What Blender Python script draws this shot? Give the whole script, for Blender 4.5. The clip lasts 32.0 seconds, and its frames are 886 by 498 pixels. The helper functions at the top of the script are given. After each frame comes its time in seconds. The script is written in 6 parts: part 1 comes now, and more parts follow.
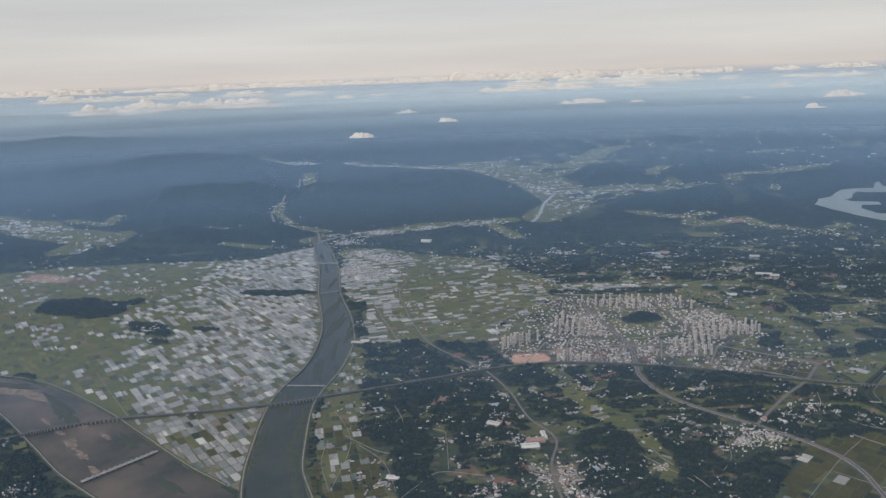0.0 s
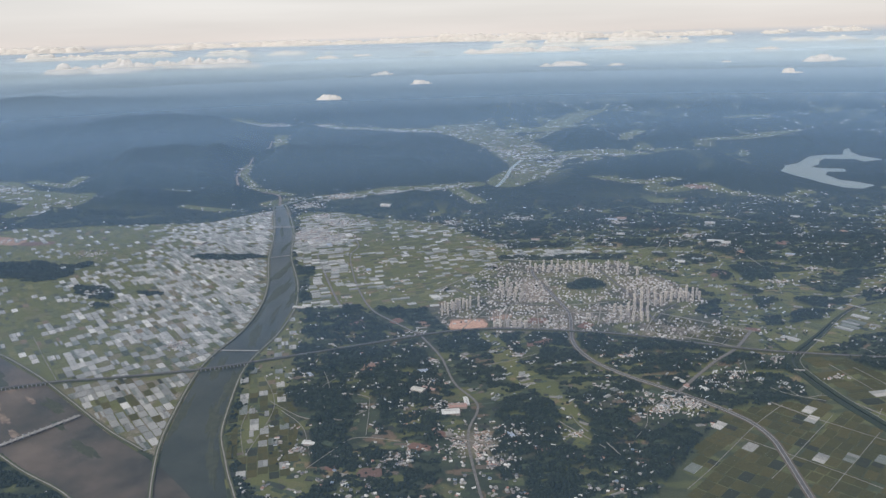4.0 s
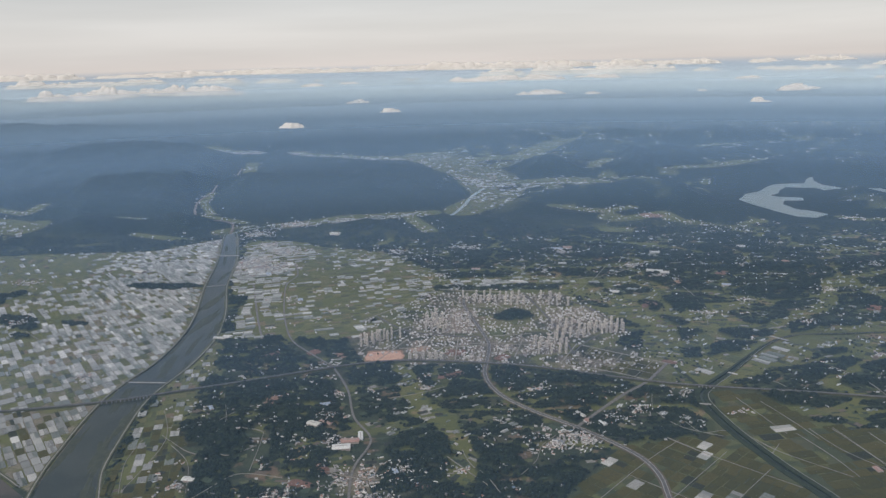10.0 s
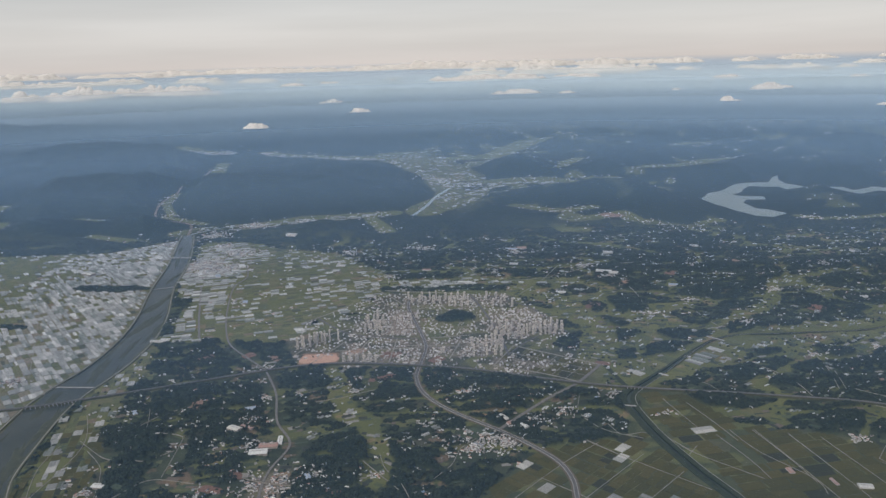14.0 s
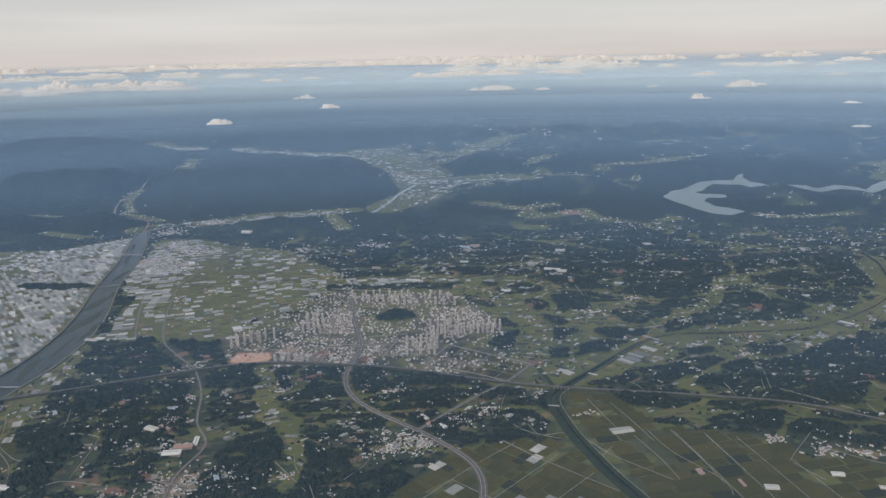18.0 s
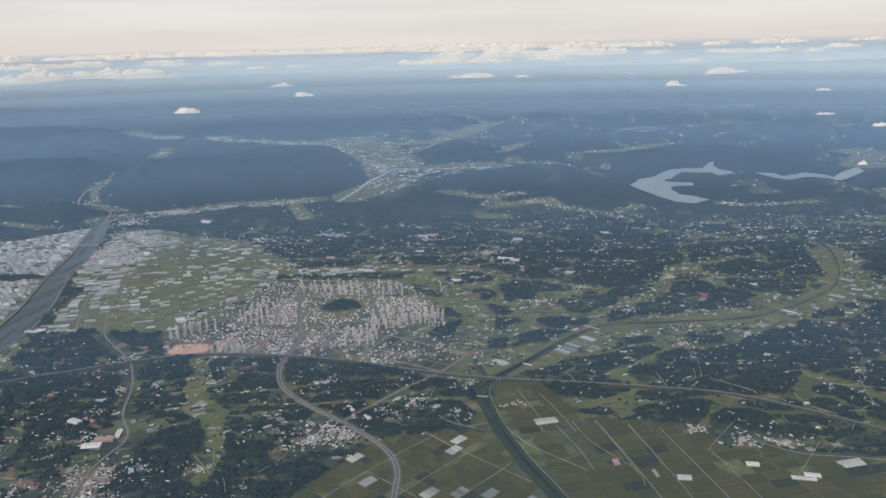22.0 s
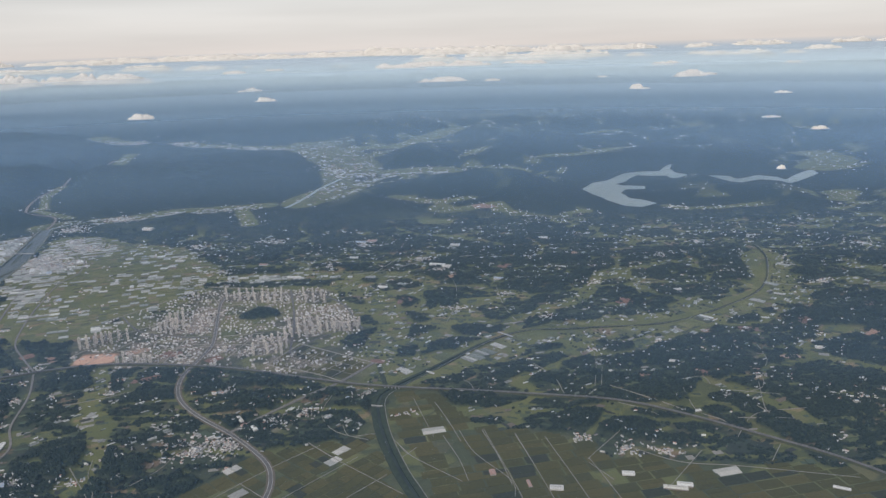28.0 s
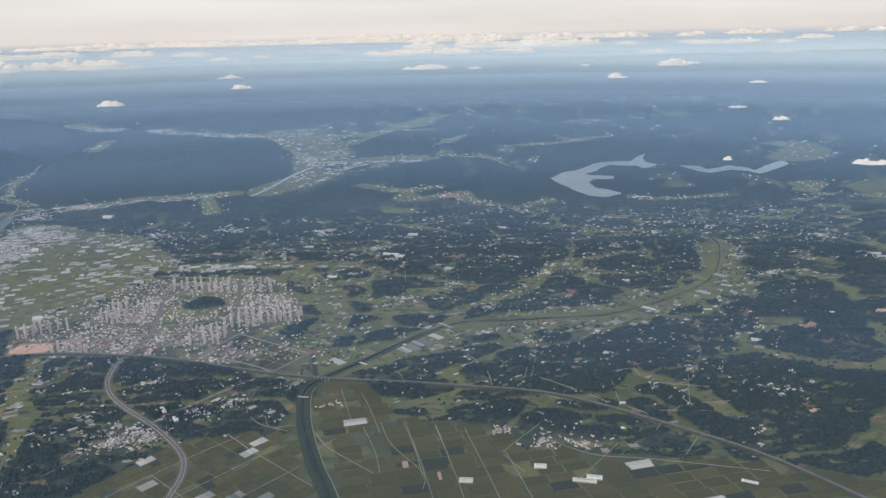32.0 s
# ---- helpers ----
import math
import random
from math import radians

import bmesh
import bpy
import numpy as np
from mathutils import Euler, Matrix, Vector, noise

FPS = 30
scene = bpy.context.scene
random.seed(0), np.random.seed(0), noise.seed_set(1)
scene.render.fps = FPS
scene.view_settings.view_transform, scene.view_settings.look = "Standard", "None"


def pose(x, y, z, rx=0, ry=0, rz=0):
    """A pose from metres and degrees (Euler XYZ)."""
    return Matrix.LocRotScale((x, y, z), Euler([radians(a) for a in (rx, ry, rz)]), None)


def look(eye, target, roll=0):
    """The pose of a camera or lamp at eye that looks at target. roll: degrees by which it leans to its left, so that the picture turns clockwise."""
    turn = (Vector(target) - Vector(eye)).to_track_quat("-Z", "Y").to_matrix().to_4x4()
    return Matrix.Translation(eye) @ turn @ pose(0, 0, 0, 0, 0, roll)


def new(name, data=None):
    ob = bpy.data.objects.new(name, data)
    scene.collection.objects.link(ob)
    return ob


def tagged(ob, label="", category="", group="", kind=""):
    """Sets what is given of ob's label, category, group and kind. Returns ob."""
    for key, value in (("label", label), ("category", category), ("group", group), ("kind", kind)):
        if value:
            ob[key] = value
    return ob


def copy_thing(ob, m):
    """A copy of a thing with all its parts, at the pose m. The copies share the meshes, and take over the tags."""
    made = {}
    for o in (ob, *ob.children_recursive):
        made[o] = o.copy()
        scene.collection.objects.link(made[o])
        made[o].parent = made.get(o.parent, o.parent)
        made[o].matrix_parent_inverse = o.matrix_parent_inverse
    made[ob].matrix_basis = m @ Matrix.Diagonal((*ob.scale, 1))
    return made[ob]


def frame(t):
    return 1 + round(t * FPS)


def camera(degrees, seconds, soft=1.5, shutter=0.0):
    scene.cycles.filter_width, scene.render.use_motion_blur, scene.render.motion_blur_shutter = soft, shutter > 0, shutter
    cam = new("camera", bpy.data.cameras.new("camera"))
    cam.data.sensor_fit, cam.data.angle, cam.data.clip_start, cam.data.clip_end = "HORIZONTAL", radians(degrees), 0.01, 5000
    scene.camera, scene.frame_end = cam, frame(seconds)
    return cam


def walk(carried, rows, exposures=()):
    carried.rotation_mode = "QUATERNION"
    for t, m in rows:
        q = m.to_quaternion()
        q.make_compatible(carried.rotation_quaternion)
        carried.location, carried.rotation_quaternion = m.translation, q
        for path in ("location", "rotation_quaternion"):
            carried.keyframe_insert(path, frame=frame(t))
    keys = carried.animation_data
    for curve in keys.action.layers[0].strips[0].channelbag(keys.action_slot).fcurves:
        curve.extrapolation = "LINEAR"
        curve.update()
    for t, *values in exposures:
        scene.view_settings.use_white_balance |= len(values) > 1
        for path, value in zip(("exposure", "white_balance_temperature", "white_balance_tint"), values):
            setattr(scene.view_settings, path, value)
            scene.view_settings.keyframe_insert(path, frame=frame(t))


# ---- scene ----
cam = camera(59.3, 32.0, 1.45)
PATH = [
    (0, (-4.346, 2.93, 200.235), (-4.359, 4.878, 199.782), -2.1),
    (0.5, (0.403, 3.281, 200.237), (0.392, 5.227, 199.776), -2.1),
    (1, (5.152, 3.632, 200.239), (5.144, 5.574, 199.762), -1.9),
    (1.5, (9.898, 3.985, 200.244), (9.895, 5.922, 199.745), -1.8),
    (2, (14.64, 4.349, 200.249), (14.639, 6.281, 199.732), -1.6),
    (2.5, (19.377, 4.728, 200.257), (19.378, 6.655, 199.721), -1.5),
    (3, (24.117, 5.123, 200.265), (24.119, 7.047, 199.719), -1.5),
    (3.5, (28.863, 5.531, 200.276), (28.866, 7.455, 199.73), -1.6),
    (5.5, (47.872, 7.188, 200.401), (47.88, 9.115, 199.864), -1.5),
    (6, (52.638, 7.602, 200.418), (52.646, 9.531, 199.89), -1.4),
    (6.5, (57.428, 8.018, 200.434), (57.435, 9.949, 199.912), -1.4),
    (7, (62.249, 8.434, 200.451), (62.258, 10.365, 199.929), -1.5),
    (7.5, (67.099, 8.846, 200.471), (67.112, 10.777, 199.949), -1.4),
    (8, (71.971, 9.248, 200.492), (71.986, 11.179, 199.974), -1.4),
    (8.5, (76.852, 9.626, 200.514), (76.863, 11.56, 200.002), -1.4),
    (9, (81.736, 9.981, 200.537), (81.741, 11.917, 200.035), -1.4),
    (9.5, (86.619, 10.317, 200.561), (86.623, 12.256, 200.072), -1.4),
    (10, (91.504, 10.64, 200.585), (91.51, 12.581, 200.104), -1.5),
    (10.5, (96.392, 10.952, 200.608), (96.401, 12.893, 200.126), -1.5),
    (11, (101.277, 11.25, 200.629), (101.288, 13.188, 200.139), -1.5),
    (11.5, (106.155, 11.544, 200.65), (106.17, 13.482, 200.154), -1.6),
    (12, (111.02, 11.846, 200.669), (111.037, 13.783, 200.174), -1.5),
    (12.5, (115.873, 12.159, 200.687), (115.893, 14.097, 200.195), -1.5),
    (13, (120.716, 12.481, 200.704), (120.738, 14.421, 200.217), -1.5),
    (13.5, (125.555, 12.813, 200.718), (125.581, 14.754, 200.235), -1.6),
    (14, (130.399, 13.144, 200.733), (130.428, 15.084, 200.249), -1.6),
    (14.5, (135.263, 13.46, 200.751), (135.296, 15.399, 200.263), -1.5),
    (16.5, (154.803, 14.631, 200.919), (154.848, 16.566, 200.416), -1.4),
    (17, (159.696, 14.885, 200.936), (159.744, 16.821, 200.436), -1.4),
    (17.5, (164.594, 15.105, 200.952), (164.646, 17.042, 200.455), -1.4),
    (18, (169.495, 15.297, 200.968), (169.548, 17.234, 200.473), -1.3),
    (18.5, (174.399, 15.465, 200.985), (174.452, 17.401, 200.488), -1.3),
    (19, (179.303, 15.614, 201.003), (179.355, 17.548, 200.496), -1.4),
    (19.5, (184.203, 15.748, 201.024), (184.257, 17.678, 200.503), -1.3),
    (20, (189.094, 15.884, 201.046), (189.151, 17.811, 200.514), -1.3),
    (20.5, (193.97, 16.036, 201.07), (194.029, 17.961, 200.531), -1.3),
    (21, (198.827, 16.214, 201.096), (198.889, 18.139, 200.559), -1.3),
    (21.5, (203.663, 16.422, 201.124), (203.726, 18.35, 200.594), -1.4),
    (22, (208.477, 16.652, 201.152), (208.541, 18.581, 200.626), -1.4),
    (22.5, (213.272, 16.894, 201.181), (213.336, 18.824, 200.661), -1.4),
    (23, (218.056, 17.133, 201.208), (218.121, 19.066, 200.701), -1.3),
    (23.5, (222.848, 17.348, 201.235), (222.913, 19.285, 200.739), -1.3),
    (24, (227.657, 17.531, 201.261), (227.723, 19.47, 200.775), -1.4),
    (24.5, (232.497, 17.677, 201.287), (232.562, 19.617, 200.804), -1.5),
    (25, (237.375, 17.789, 201.311), (237.44, 19.729, 200.827), -1.6),
    (25.5, (242.292, 17.872, 201.341), (242.36, 19.807, 200.841), -1.6),
    (27.5, (262.134, 18.1, 201.599), (262.209, 20.03, 201.08), -1.6),
    (28, (267.137, 18.138, 201.624), (267.214, 20.068, 201.105), -1.7),
    (28.5, (272.174, 18.174, 201.641), (272.256, 20.102, 201.117), -1.6),
    (29, (277.233, 18.225, 201.656), (277.317, 20.152, 201.128), -1.6),
    (29.5, (282.301, 18.301, 201.669), (282.386, 20.227, 201.14), -1.5),
    (30, (287.361, 18.405, 201.682), (287.444, 20.332, 201.155), -1.4),
    (30.5, (292.405, 18.531, 201.694), (292.484, 20.458, 201.165), -1.5),
    (31, (297.434, 18.669, 201.703), (297.512, 20.594, 201.166), -1.5),
    (31.5, (302.451, 18.814, 201.711), (302.531, 20.736, 201.164), -1.4),
    (32, (307.463, 18.965, 201.715), (307.545, 20.886, 201.166), -1.4),
]
EXPOSURES = [(0, 0.13), (1, 0.17), (2, 0.24), (3, 0.39), (6, 0.40), (9, 0.33), (10, 0.22), (13, 0.16), (14, 0.14), (17, 0.17), (19, 0.19), (20, 0.32), (21, 0.37), (22, 0.36), (25, 0.21), (28, 0.31), (30, 0.35), (32, 0.43)]
walk(cam, [(t, look(eye, target, roll)) for t, eye, target, roll in PATH], EXPOSURES)

# A wide plain seen from an aircraft, laid out at a tenth of its true size:
# one unit here stands for ten metres of the real country.

# ---- world and sun ----
world = bpy.data.worlds.new("sky")
scene.world = world
world.use_nodes = True
wn, wl = world.node_tree.nodes, world.node_tree.links
wn.clear()
SUN_EL, SUN_AZ = radians(38), radians(215)
w_out = wn.new("ShaderNodeOutputWorld")
w_bg = wn.new("ShaderNodeBackground")
w_sky = wn.new("ShaderNodeTexSky")
w_sky.sky_type, w_sky.sun_disc, w_sky.sun_elevation, w_sky.sun_rotation = "NISHITA", False, SUN_EL, SUN_AZ
w_scale = wn.new("ShaderNodeVectorMath")
w_scale.operation = "SCALE"
w_scale.inputs["Scale"].default_value = 0.07
w_co = wn.new("ShaderNodeTexCoord")
w_sep = wn.new("ShaderNodeSeparateXYZ")
w_ramp = wn.new("ShaderNodeValToRGB")
w_map = wn.new("ShaderNodeMapping")
w_map.inputs["Scale"].default_value = (1.2, 1.2, 16.0)
w_noise = wn.new("ShaderNodeTexNoise")
w_noise.inputs["Scale"].default_value, w_noise.inputs["Detail"].default_value = 1.6, 5.0
w_nr = wn.new("ShaderNodeMapRange")
w_nr.inputs["From Min"].default_value, w_nr.inputs["From Max"].default_value = 0.3, 0.7
w_nr.inputs["To Min"].default_value, w_nr.inputs["To Max"].default_value = 0.90, 1.07
w_mul = wn.new("ShaderNodeVectorMath")
w_mul.operation = "SCALE"
w_mix = wn.new("ShaderNodeMix")
w_mix.data_type = "RGBA"
w_mix.inputs["Factor"].default_value = 0.88
els = w_ramp.color_ramp.elements
els[0].position, els[0].color = 0.0, (0.30, 0.36, 0.44, 1)
els[1].position, els[1].color = 1.0, (0.62, 0.64, 0.68, 1)
for at, col in ((0.480, (0.22, 0.29, 0.38, 1)), (0.4925, (0.33, 0.385, 0.46, 1)), (0.4955, (0.585, 0.535, 0.51, 1)), (0.507, (0.575, 0.55, 0.535, 1)), (0.535, (0.535, 0.532, 0.53, 1)), (0.57, (0.555, 0.548, 0.546, 1))):
    e = els.new(at)
    e.color = col
w_half = wn.new("ShaderNodeMath")
w_half.operation = "MULTIPLY_ADD"
w_half.inputs[1].default_value, w_half.inputs[2].default_value = 0.5, 0.5
wl.new(w_co.outputs["Generated"], w_sep.inputs[0])
wl.new(w_sep.outputs["Z"], w_half.inputs[0])
wl.new(w_half.outputs[0], w_ramp.inputs["Fac"])
wl.new(w_co.outputs["Generated"], w_map.inputs["Vector"])
wl.new(w_map.outputs[0], w_noise.inputs["Vector"])
wl.new(w_noise.outputs["Fac"], w_nr.inputs["Value"])
wl.new(w_ramp.outputs["Color"], w_mul.inputs[0])
wl.new(w_nr.outputs[0], w_mul.inputs["Scale"])
wl.new(w_sky.outputs["Color"], w_scale.inputs[0])
wl.new(w_scale.outputs[0], w_mix.inputs["A"])
wl.new(w_mul.outputs[0], w_mix.inputs["B"])
wl.new(w_mix.outputs["Result"], w_bg.inputs["Color"])
w_bg.inputs["Strength"].default_value = 1.12
wl.new(w_bg.outputs[0], w_out.inputs["Surface"])

sun = new("sun", bpy.data.lights.new("sun", "SUN"))
sun.data.energy, sun.data.angle, sun.data.color = 2.0, radians(10), (1.0, 0.93, 0.83)
sun.matrix_world = look((0, 0, 500), (0 - 500 * math.sin(SUN_AZ), 0 - 500 * math.cos(SUN_AZ), 500 - 500 * math.tan(SUN_EL)))

# ---- number helpers ----
RNG = np.random.RandomState(7)
LATTICE = RNG.rand(256, 256)


def smooth(a, b, v):
    s = np.clip((np.asarray(v, float) - a) / (b - a), 0, 1)
    return s * s * (3 - 2 * s)


def value_noise(x, y, seed=0):
    x, y = np.asarray(x, float) + seed * 37.7, np.asarray(y, float) + seed * 91.3
    i, j = np.floor(x).astype(int), np.floor(y).astype(int)
    u, v = x - i, y - j
    u, v = u * u * (3 - 2 * u), v * v * (3 - 2 * v)
    a, b = LATTICE[i % 256, j % 256], LATTICE[(i + 1) % 256, j % 256]
    c, d = LATTICE[i % 256, (j + 1) % 256], LATTICE[(i + 1) % 256, (j + 1) % 256]
    return (a * (1 - u) + b * u) * (1 - v) + (c * (1 - u) + d * u) * v


def fbm(x, y, octaves=4, seed=0):
    total, amp, s = 0.0, 0.5, 0.0
    for k in range(octaves):
        total = total + amp * value_noise(x * 2 ** k, y * 2 ** k, seed + k)
        s += amp
        amp *= 0.55
    return total / s


def spline(pts, per=8):
    """A smooth line through the given points."""
    p = np.array([pts[0], *pts, pts[-1]], float)
    out = []
    for k in range(1, len(p) - 2):
        for s in np.arange(per) / per:
            a, b, c, d = p[k - 1], p[k], p[k + 1], p[k + 2]
            out.append(0.5 * (2 * b + (c - a) * s + (2 * a - 5 * b + 4 * c - d) * s ** 2 + (3 * b - a - 3 * c + d) * s ** 3))
    out.append(p[-2])
    return np.array(out)


def away(x, y, line):
    """The distance from each place to a line of points, and which share of the line it lies nearest to."""
    best, where = np.full(np.shape(x), 1e9), np.zeros(np.shape(x))
    n = len(line) - 1
    for k in range(n):
        (ax, ay), (bx, by) = line[k][:2], line[k + 1][:2]
        dx, dy = bx - ax, by - ay
        s = np.clip(((x - ax) * dx + (y - ay) * dy) / (dx * dx + dy * dy + 1e-9), 0, 1)
        d = np.hypot(x - ax - s * dx, y - ay - s * dy)
        near = d < best
        best, where = np.where(near, d, best), np.where(near, (k + s) / n, where)
    return best, where


def far_from(x, y, line, gap):
    """Whether each place lies farther than gap from a line of points."""
    p = np.array([q[:2] for q in line])
    box = (x > p[:, 0].min() - gap) & (x < p[:, 0].max() + gap) & (y > p[:, 1].min() - gap) & (y < p[:, 1].max() + gap)
    out = np.ones(np.shape(x), bool)
    if box.any():
        out[box] = away(x[box], y[box], line)[0] > gap
    return out


def inside(x, y, poly):
    odd = np.zeros(np.shape(x), bool)
    for (ax, ay), (bx, by) in zip(poly, poly[1:] + poly[:1]):
        odd ^= ((ay > y) != (by > y)) & (x < (bx - ax) * (y - ay) / (by - ay + 1e-12) + ax)
    return odd


# ---- the plan ----
RIVER = [(-160, 925), (-153, 896), (-130, 793), (-116, 698), (-99, 621), (-92, 566), (-94, 514), (-103, 471), (-105, 442), (-102, 398), (-98, 365), (-88, 330), (-70, 270), (-60, 150), (-90, -200)]
RIVER_HALF = [5, 7, 9, 9, 11, 12.5, 12.5, 13, 13, 13.5, 14, 16, 18, 20, 20]
WEST = [(-460, 520), (-380, 512), (-312, 494), (-275, 470), (-232, 430), (-195, 392), (-160, 360), (-128, 335), (-95, 300)]
WEST_HALF = [14, 15, 18, 20, 23, 24, 22, 20, 18]
STREAM = [(-160, 925), (-168, 967), (-186, 998), (-226, 1019), (-253, 1095), (-267, 1180), (-262, 1330), (-285, 1500)]
FAR_RIVER = [(106, 1000), (112, 1014), (126, 1069), (140, 1136), (160, 1199)]
VALLEY_RIVER = [(-160, 925), (-120, 962), (-60, 978), (20, 1000), (60, 1012)]
CANAL = [(600, 740), (590, 690), (548, 607), (490, 560), (443, 538), (382, 536), (331, 530), (273, 472), (250, 448), (244, 436), (244, 420), (248, 391), (257, 355), (267, 325), (288, 250), (303, 120)]
SIDE_CANAL = [(240, 500), (243, 480), (248, 450)]
EXPRESS = [(-420, 330), (-330, 384), (-267, 414), (-241, 428), (-205, 438), (-162, 443), (-112, 452), (-78, 463), (-36, 477), (17, 496), (45, 503), (75, 504), (117, 497), (154, 487), (194, 470), (230, 456), (264, 447), (298, 440), (331, 432), (378, 419), (409, 400), (443, 371), (471, 345), (495, 312), (540, 240)]
CURVE_ROAD = [(110, 640), (110, 621), (116, 586), (123, 545), (124, 527), (120, 498), (118, 480), (121, 460), (129, 442), (143, 424), (164, 403), (180, 384), (191, 367), (195, 350), (194, 332), (190, 290), (185, 220)]
VILLAGE_ROAD = [(17, 500), (31, 462), (39, 423), (51, 395), (45, 367), (45, 340), (50, 290)]
NORTH_ROAD = [(17, 500), (-1, 524), (-20, 553), (-34, 600), (-44, 650), (-51, 700), (-47, 737), (-70, 800), (-120, 850)]
DIAGONAL = [(164, 403), (181, 423), (199, 443), (214, 457), (222, 466), (239, 490)]
STREETS = [[(162, 654), (170, 611), (177, 564), (181, 512)], [(39, 602), (64, 567), (99, 552), (119, 550)], [(174, 649), (207, 615), (228, 553)], [(181, 512), (196, 536), (226, 565)], [(32, 524), (52, 562), (72, 579)], [(80, 675), (96, 649), (111, 617)], [(135, 653), (141, 614), (160, 622)], [(157, 553), (128, 550)], [(60, 530), (90, 530), (123, 532)], [(186, 529), (241, 488)], [(169, 494), (186, 529)], [(169, 494), (200, 478), (220, 463)], [(112, 617), (135, 622), (141, 614)], [(45, 505), (66, 549)], [(140, 508), (150, 545)], [(85, 671), (120, 664), (162, 654)], [(100, 552), (98, 600), (111, 617)], [(75, 505), (80, 540), (86, 556)], [(99, 504), (103, 550)], [(110, 536), (160, 530)], [(26, 590), (45, 612), (63, 636)]]
RIVER_ROAD = [(-82, 702), (-57, 606), (-42, 555)]
CITY = [(20, 553), (32, 603), (63, 636), (85, 671), (170, 663), (198, 655), (221, 585), (232, 547), (212, 530), (244, 490), (232, 458), (167, 484), (124, 497), (70, 500), (39, 502)]
# districts of the new town: x, y, half width, half depth, how closely built
DISTRICTS = [(107, 583, 13, 30, 1.0), (95, 522, 30, 25, 0.75), (150, 528, 28, 18, 0.7), (198, 580, 28, 34, 0.7), (130, 637, 30, 16, 0.55), (172, 636, 22, 18, 0.5), (86, 640, 24, 26, 0.35), (187, 496, 20, 16, 0.6), (222, 482, 18, 20, 0.2), (84, 572, 16, 22, 0.5), (42, 535, 18, 20, 0.3), (144, 588, 34, 36, 0.30), (128, 560, 110, 80, 0.14)]
CITY_HILL = (147, 591)
# open valleys between the hills: a line and half its width
VALLEYS = [
    ([(60, 1650), (110, 1500), (165, 1340), (178, 1210)], 46),
    ([(178, 1210), (160, 1110), (124, 1020)], 25),
    ([(197, 1232), (258, 1262), (315, 1270), (356, 1220), (360, 1174)], 24),
    ([(398, 1253), (423, 1207), (441, 1159)], 18),
    ([(150, 1560), (249, 1560), (359, 1800), (458, 1900), (549, 1930), (600, 1880)], 28),
    ([(-470, 1880), (-321, 1709), (-246, 1724), (-139, 1656), (-55, 1619), (48, 1604)], 36),
    ([(-283, 1581), (-249, 1394), (-253, 1311)], 11),
    ([(-266, 1224), (-257, 1145), (-219, 1052), (-225, 1042), (-159, 987)], 5),
    ([(-170, 935), (-146, 950), (-85, 970), (-31, 1002), (24, 1010), (78, 1020)], 15),
    ([(51, 1000), (69, 943), (79, 910)], 9),
    ([(511, 1350), (579, 1372), (662, 1424), (736, 1449), (816, 1501)], 22),
    ([(357, 1352), (384, 1445), (419, 1504)], 12),
    ([(246, 1050), (283, 1015), (311, 1006), (346, 1025)], 10),
    ([(313, 943), (375, 981), (378, 933), (401, 906), (403, 870)], 11),
    ([(323, 891), (350, 843), (397, 865), (434, 876), (476, 895)], 10),
    ([(391, 797), (431, 818), (428, 767)], 9),
    ([(381, 1201), (403, 1163), (444, 1217), (423, 1265)], 12),
    ([(392, 919), (427, 884), (473, 917)], 9),
    ([(575, 928), (593, 907), (634, 907), (681, 920)], 6),
    ([(918, 1281), (962, 1292), (941, 1216), (878, 1150)], 30),
    ([(800, 962), (826, 969), (790, 928)], 12),
    ([(760, 880), (798, 903), (843, 887), (920, 890)], 9),
    ([(-346, 1039), (-287, 1019), (-263, 1046)], 8),
    ([(-278, 935), (-222, 903), (-171, 881)], 7),
    ([(-456, 848), (-472, 920), (-466, 983), (-428, 961), (-440, 1015)], 16),
    ([(-560, 1133), (-490, 1088), (-500, 1160)], 9),
    ([(502, 773), (576, 788), (616, 740), (671, 714), (763, 714), (900, 720)], 40),
    ([(-700, 1150), (-604, 1100), (-540, 1040), (-480, 1000)], 34),
    ([(640, 1650), (760, 1700), (900, 1680)], 22),
    ([(1000, 1560), (1100, 1640), (1250, 1620)], 24),
]
LAKE = [[(501, 1057), (526, 1096), (549, 1111), (568, 1136), (592, 1166), (612, 1173), (646, 1173), (669, 1217), (684, 1232), (667, 1190), (662, 1155), (680, 1123), (644, 1109), (643, 1133), (619, 1137), (604, 1145), (584, 1119), (570, 1094), (553, 1083), (559, 1069), (589, 1058), (583, 1038), (556, 1041), (545, 1018), (544, 981), (557, 972), (570, 945), (546, 928), (527, 938), (516, 975), (506, 1016)],
        [(700, 1123), (727, 1112), (728, 1084), (768, 1110), (787, 1088), (789, 1066), (832, 1114), (862, 1136), (856, 1106), (823, 1072), (785, 1043), (778, 1062), (757, 1078), (724, 1060), (712, 1072)]]
PADDY = [(150, 337), (184, 380), (228, 388), (250, 430), (243, 470), (262, 470), (290, 420), (300, 395), (345, 386), (360, 360), (410, 350), (470, 340), (520, 318), (560, 200), (100, 150), (120, 300)]
WESTPLAIN = [(-900, 700), (-420, 840), (-223, 845), (-160, 900), (-118, 760), (-104, 640), (-106, 510), (-118, 447), (-110, 350), (-170, 392), (-230, 446), (-300, 516), (-600, 530)]
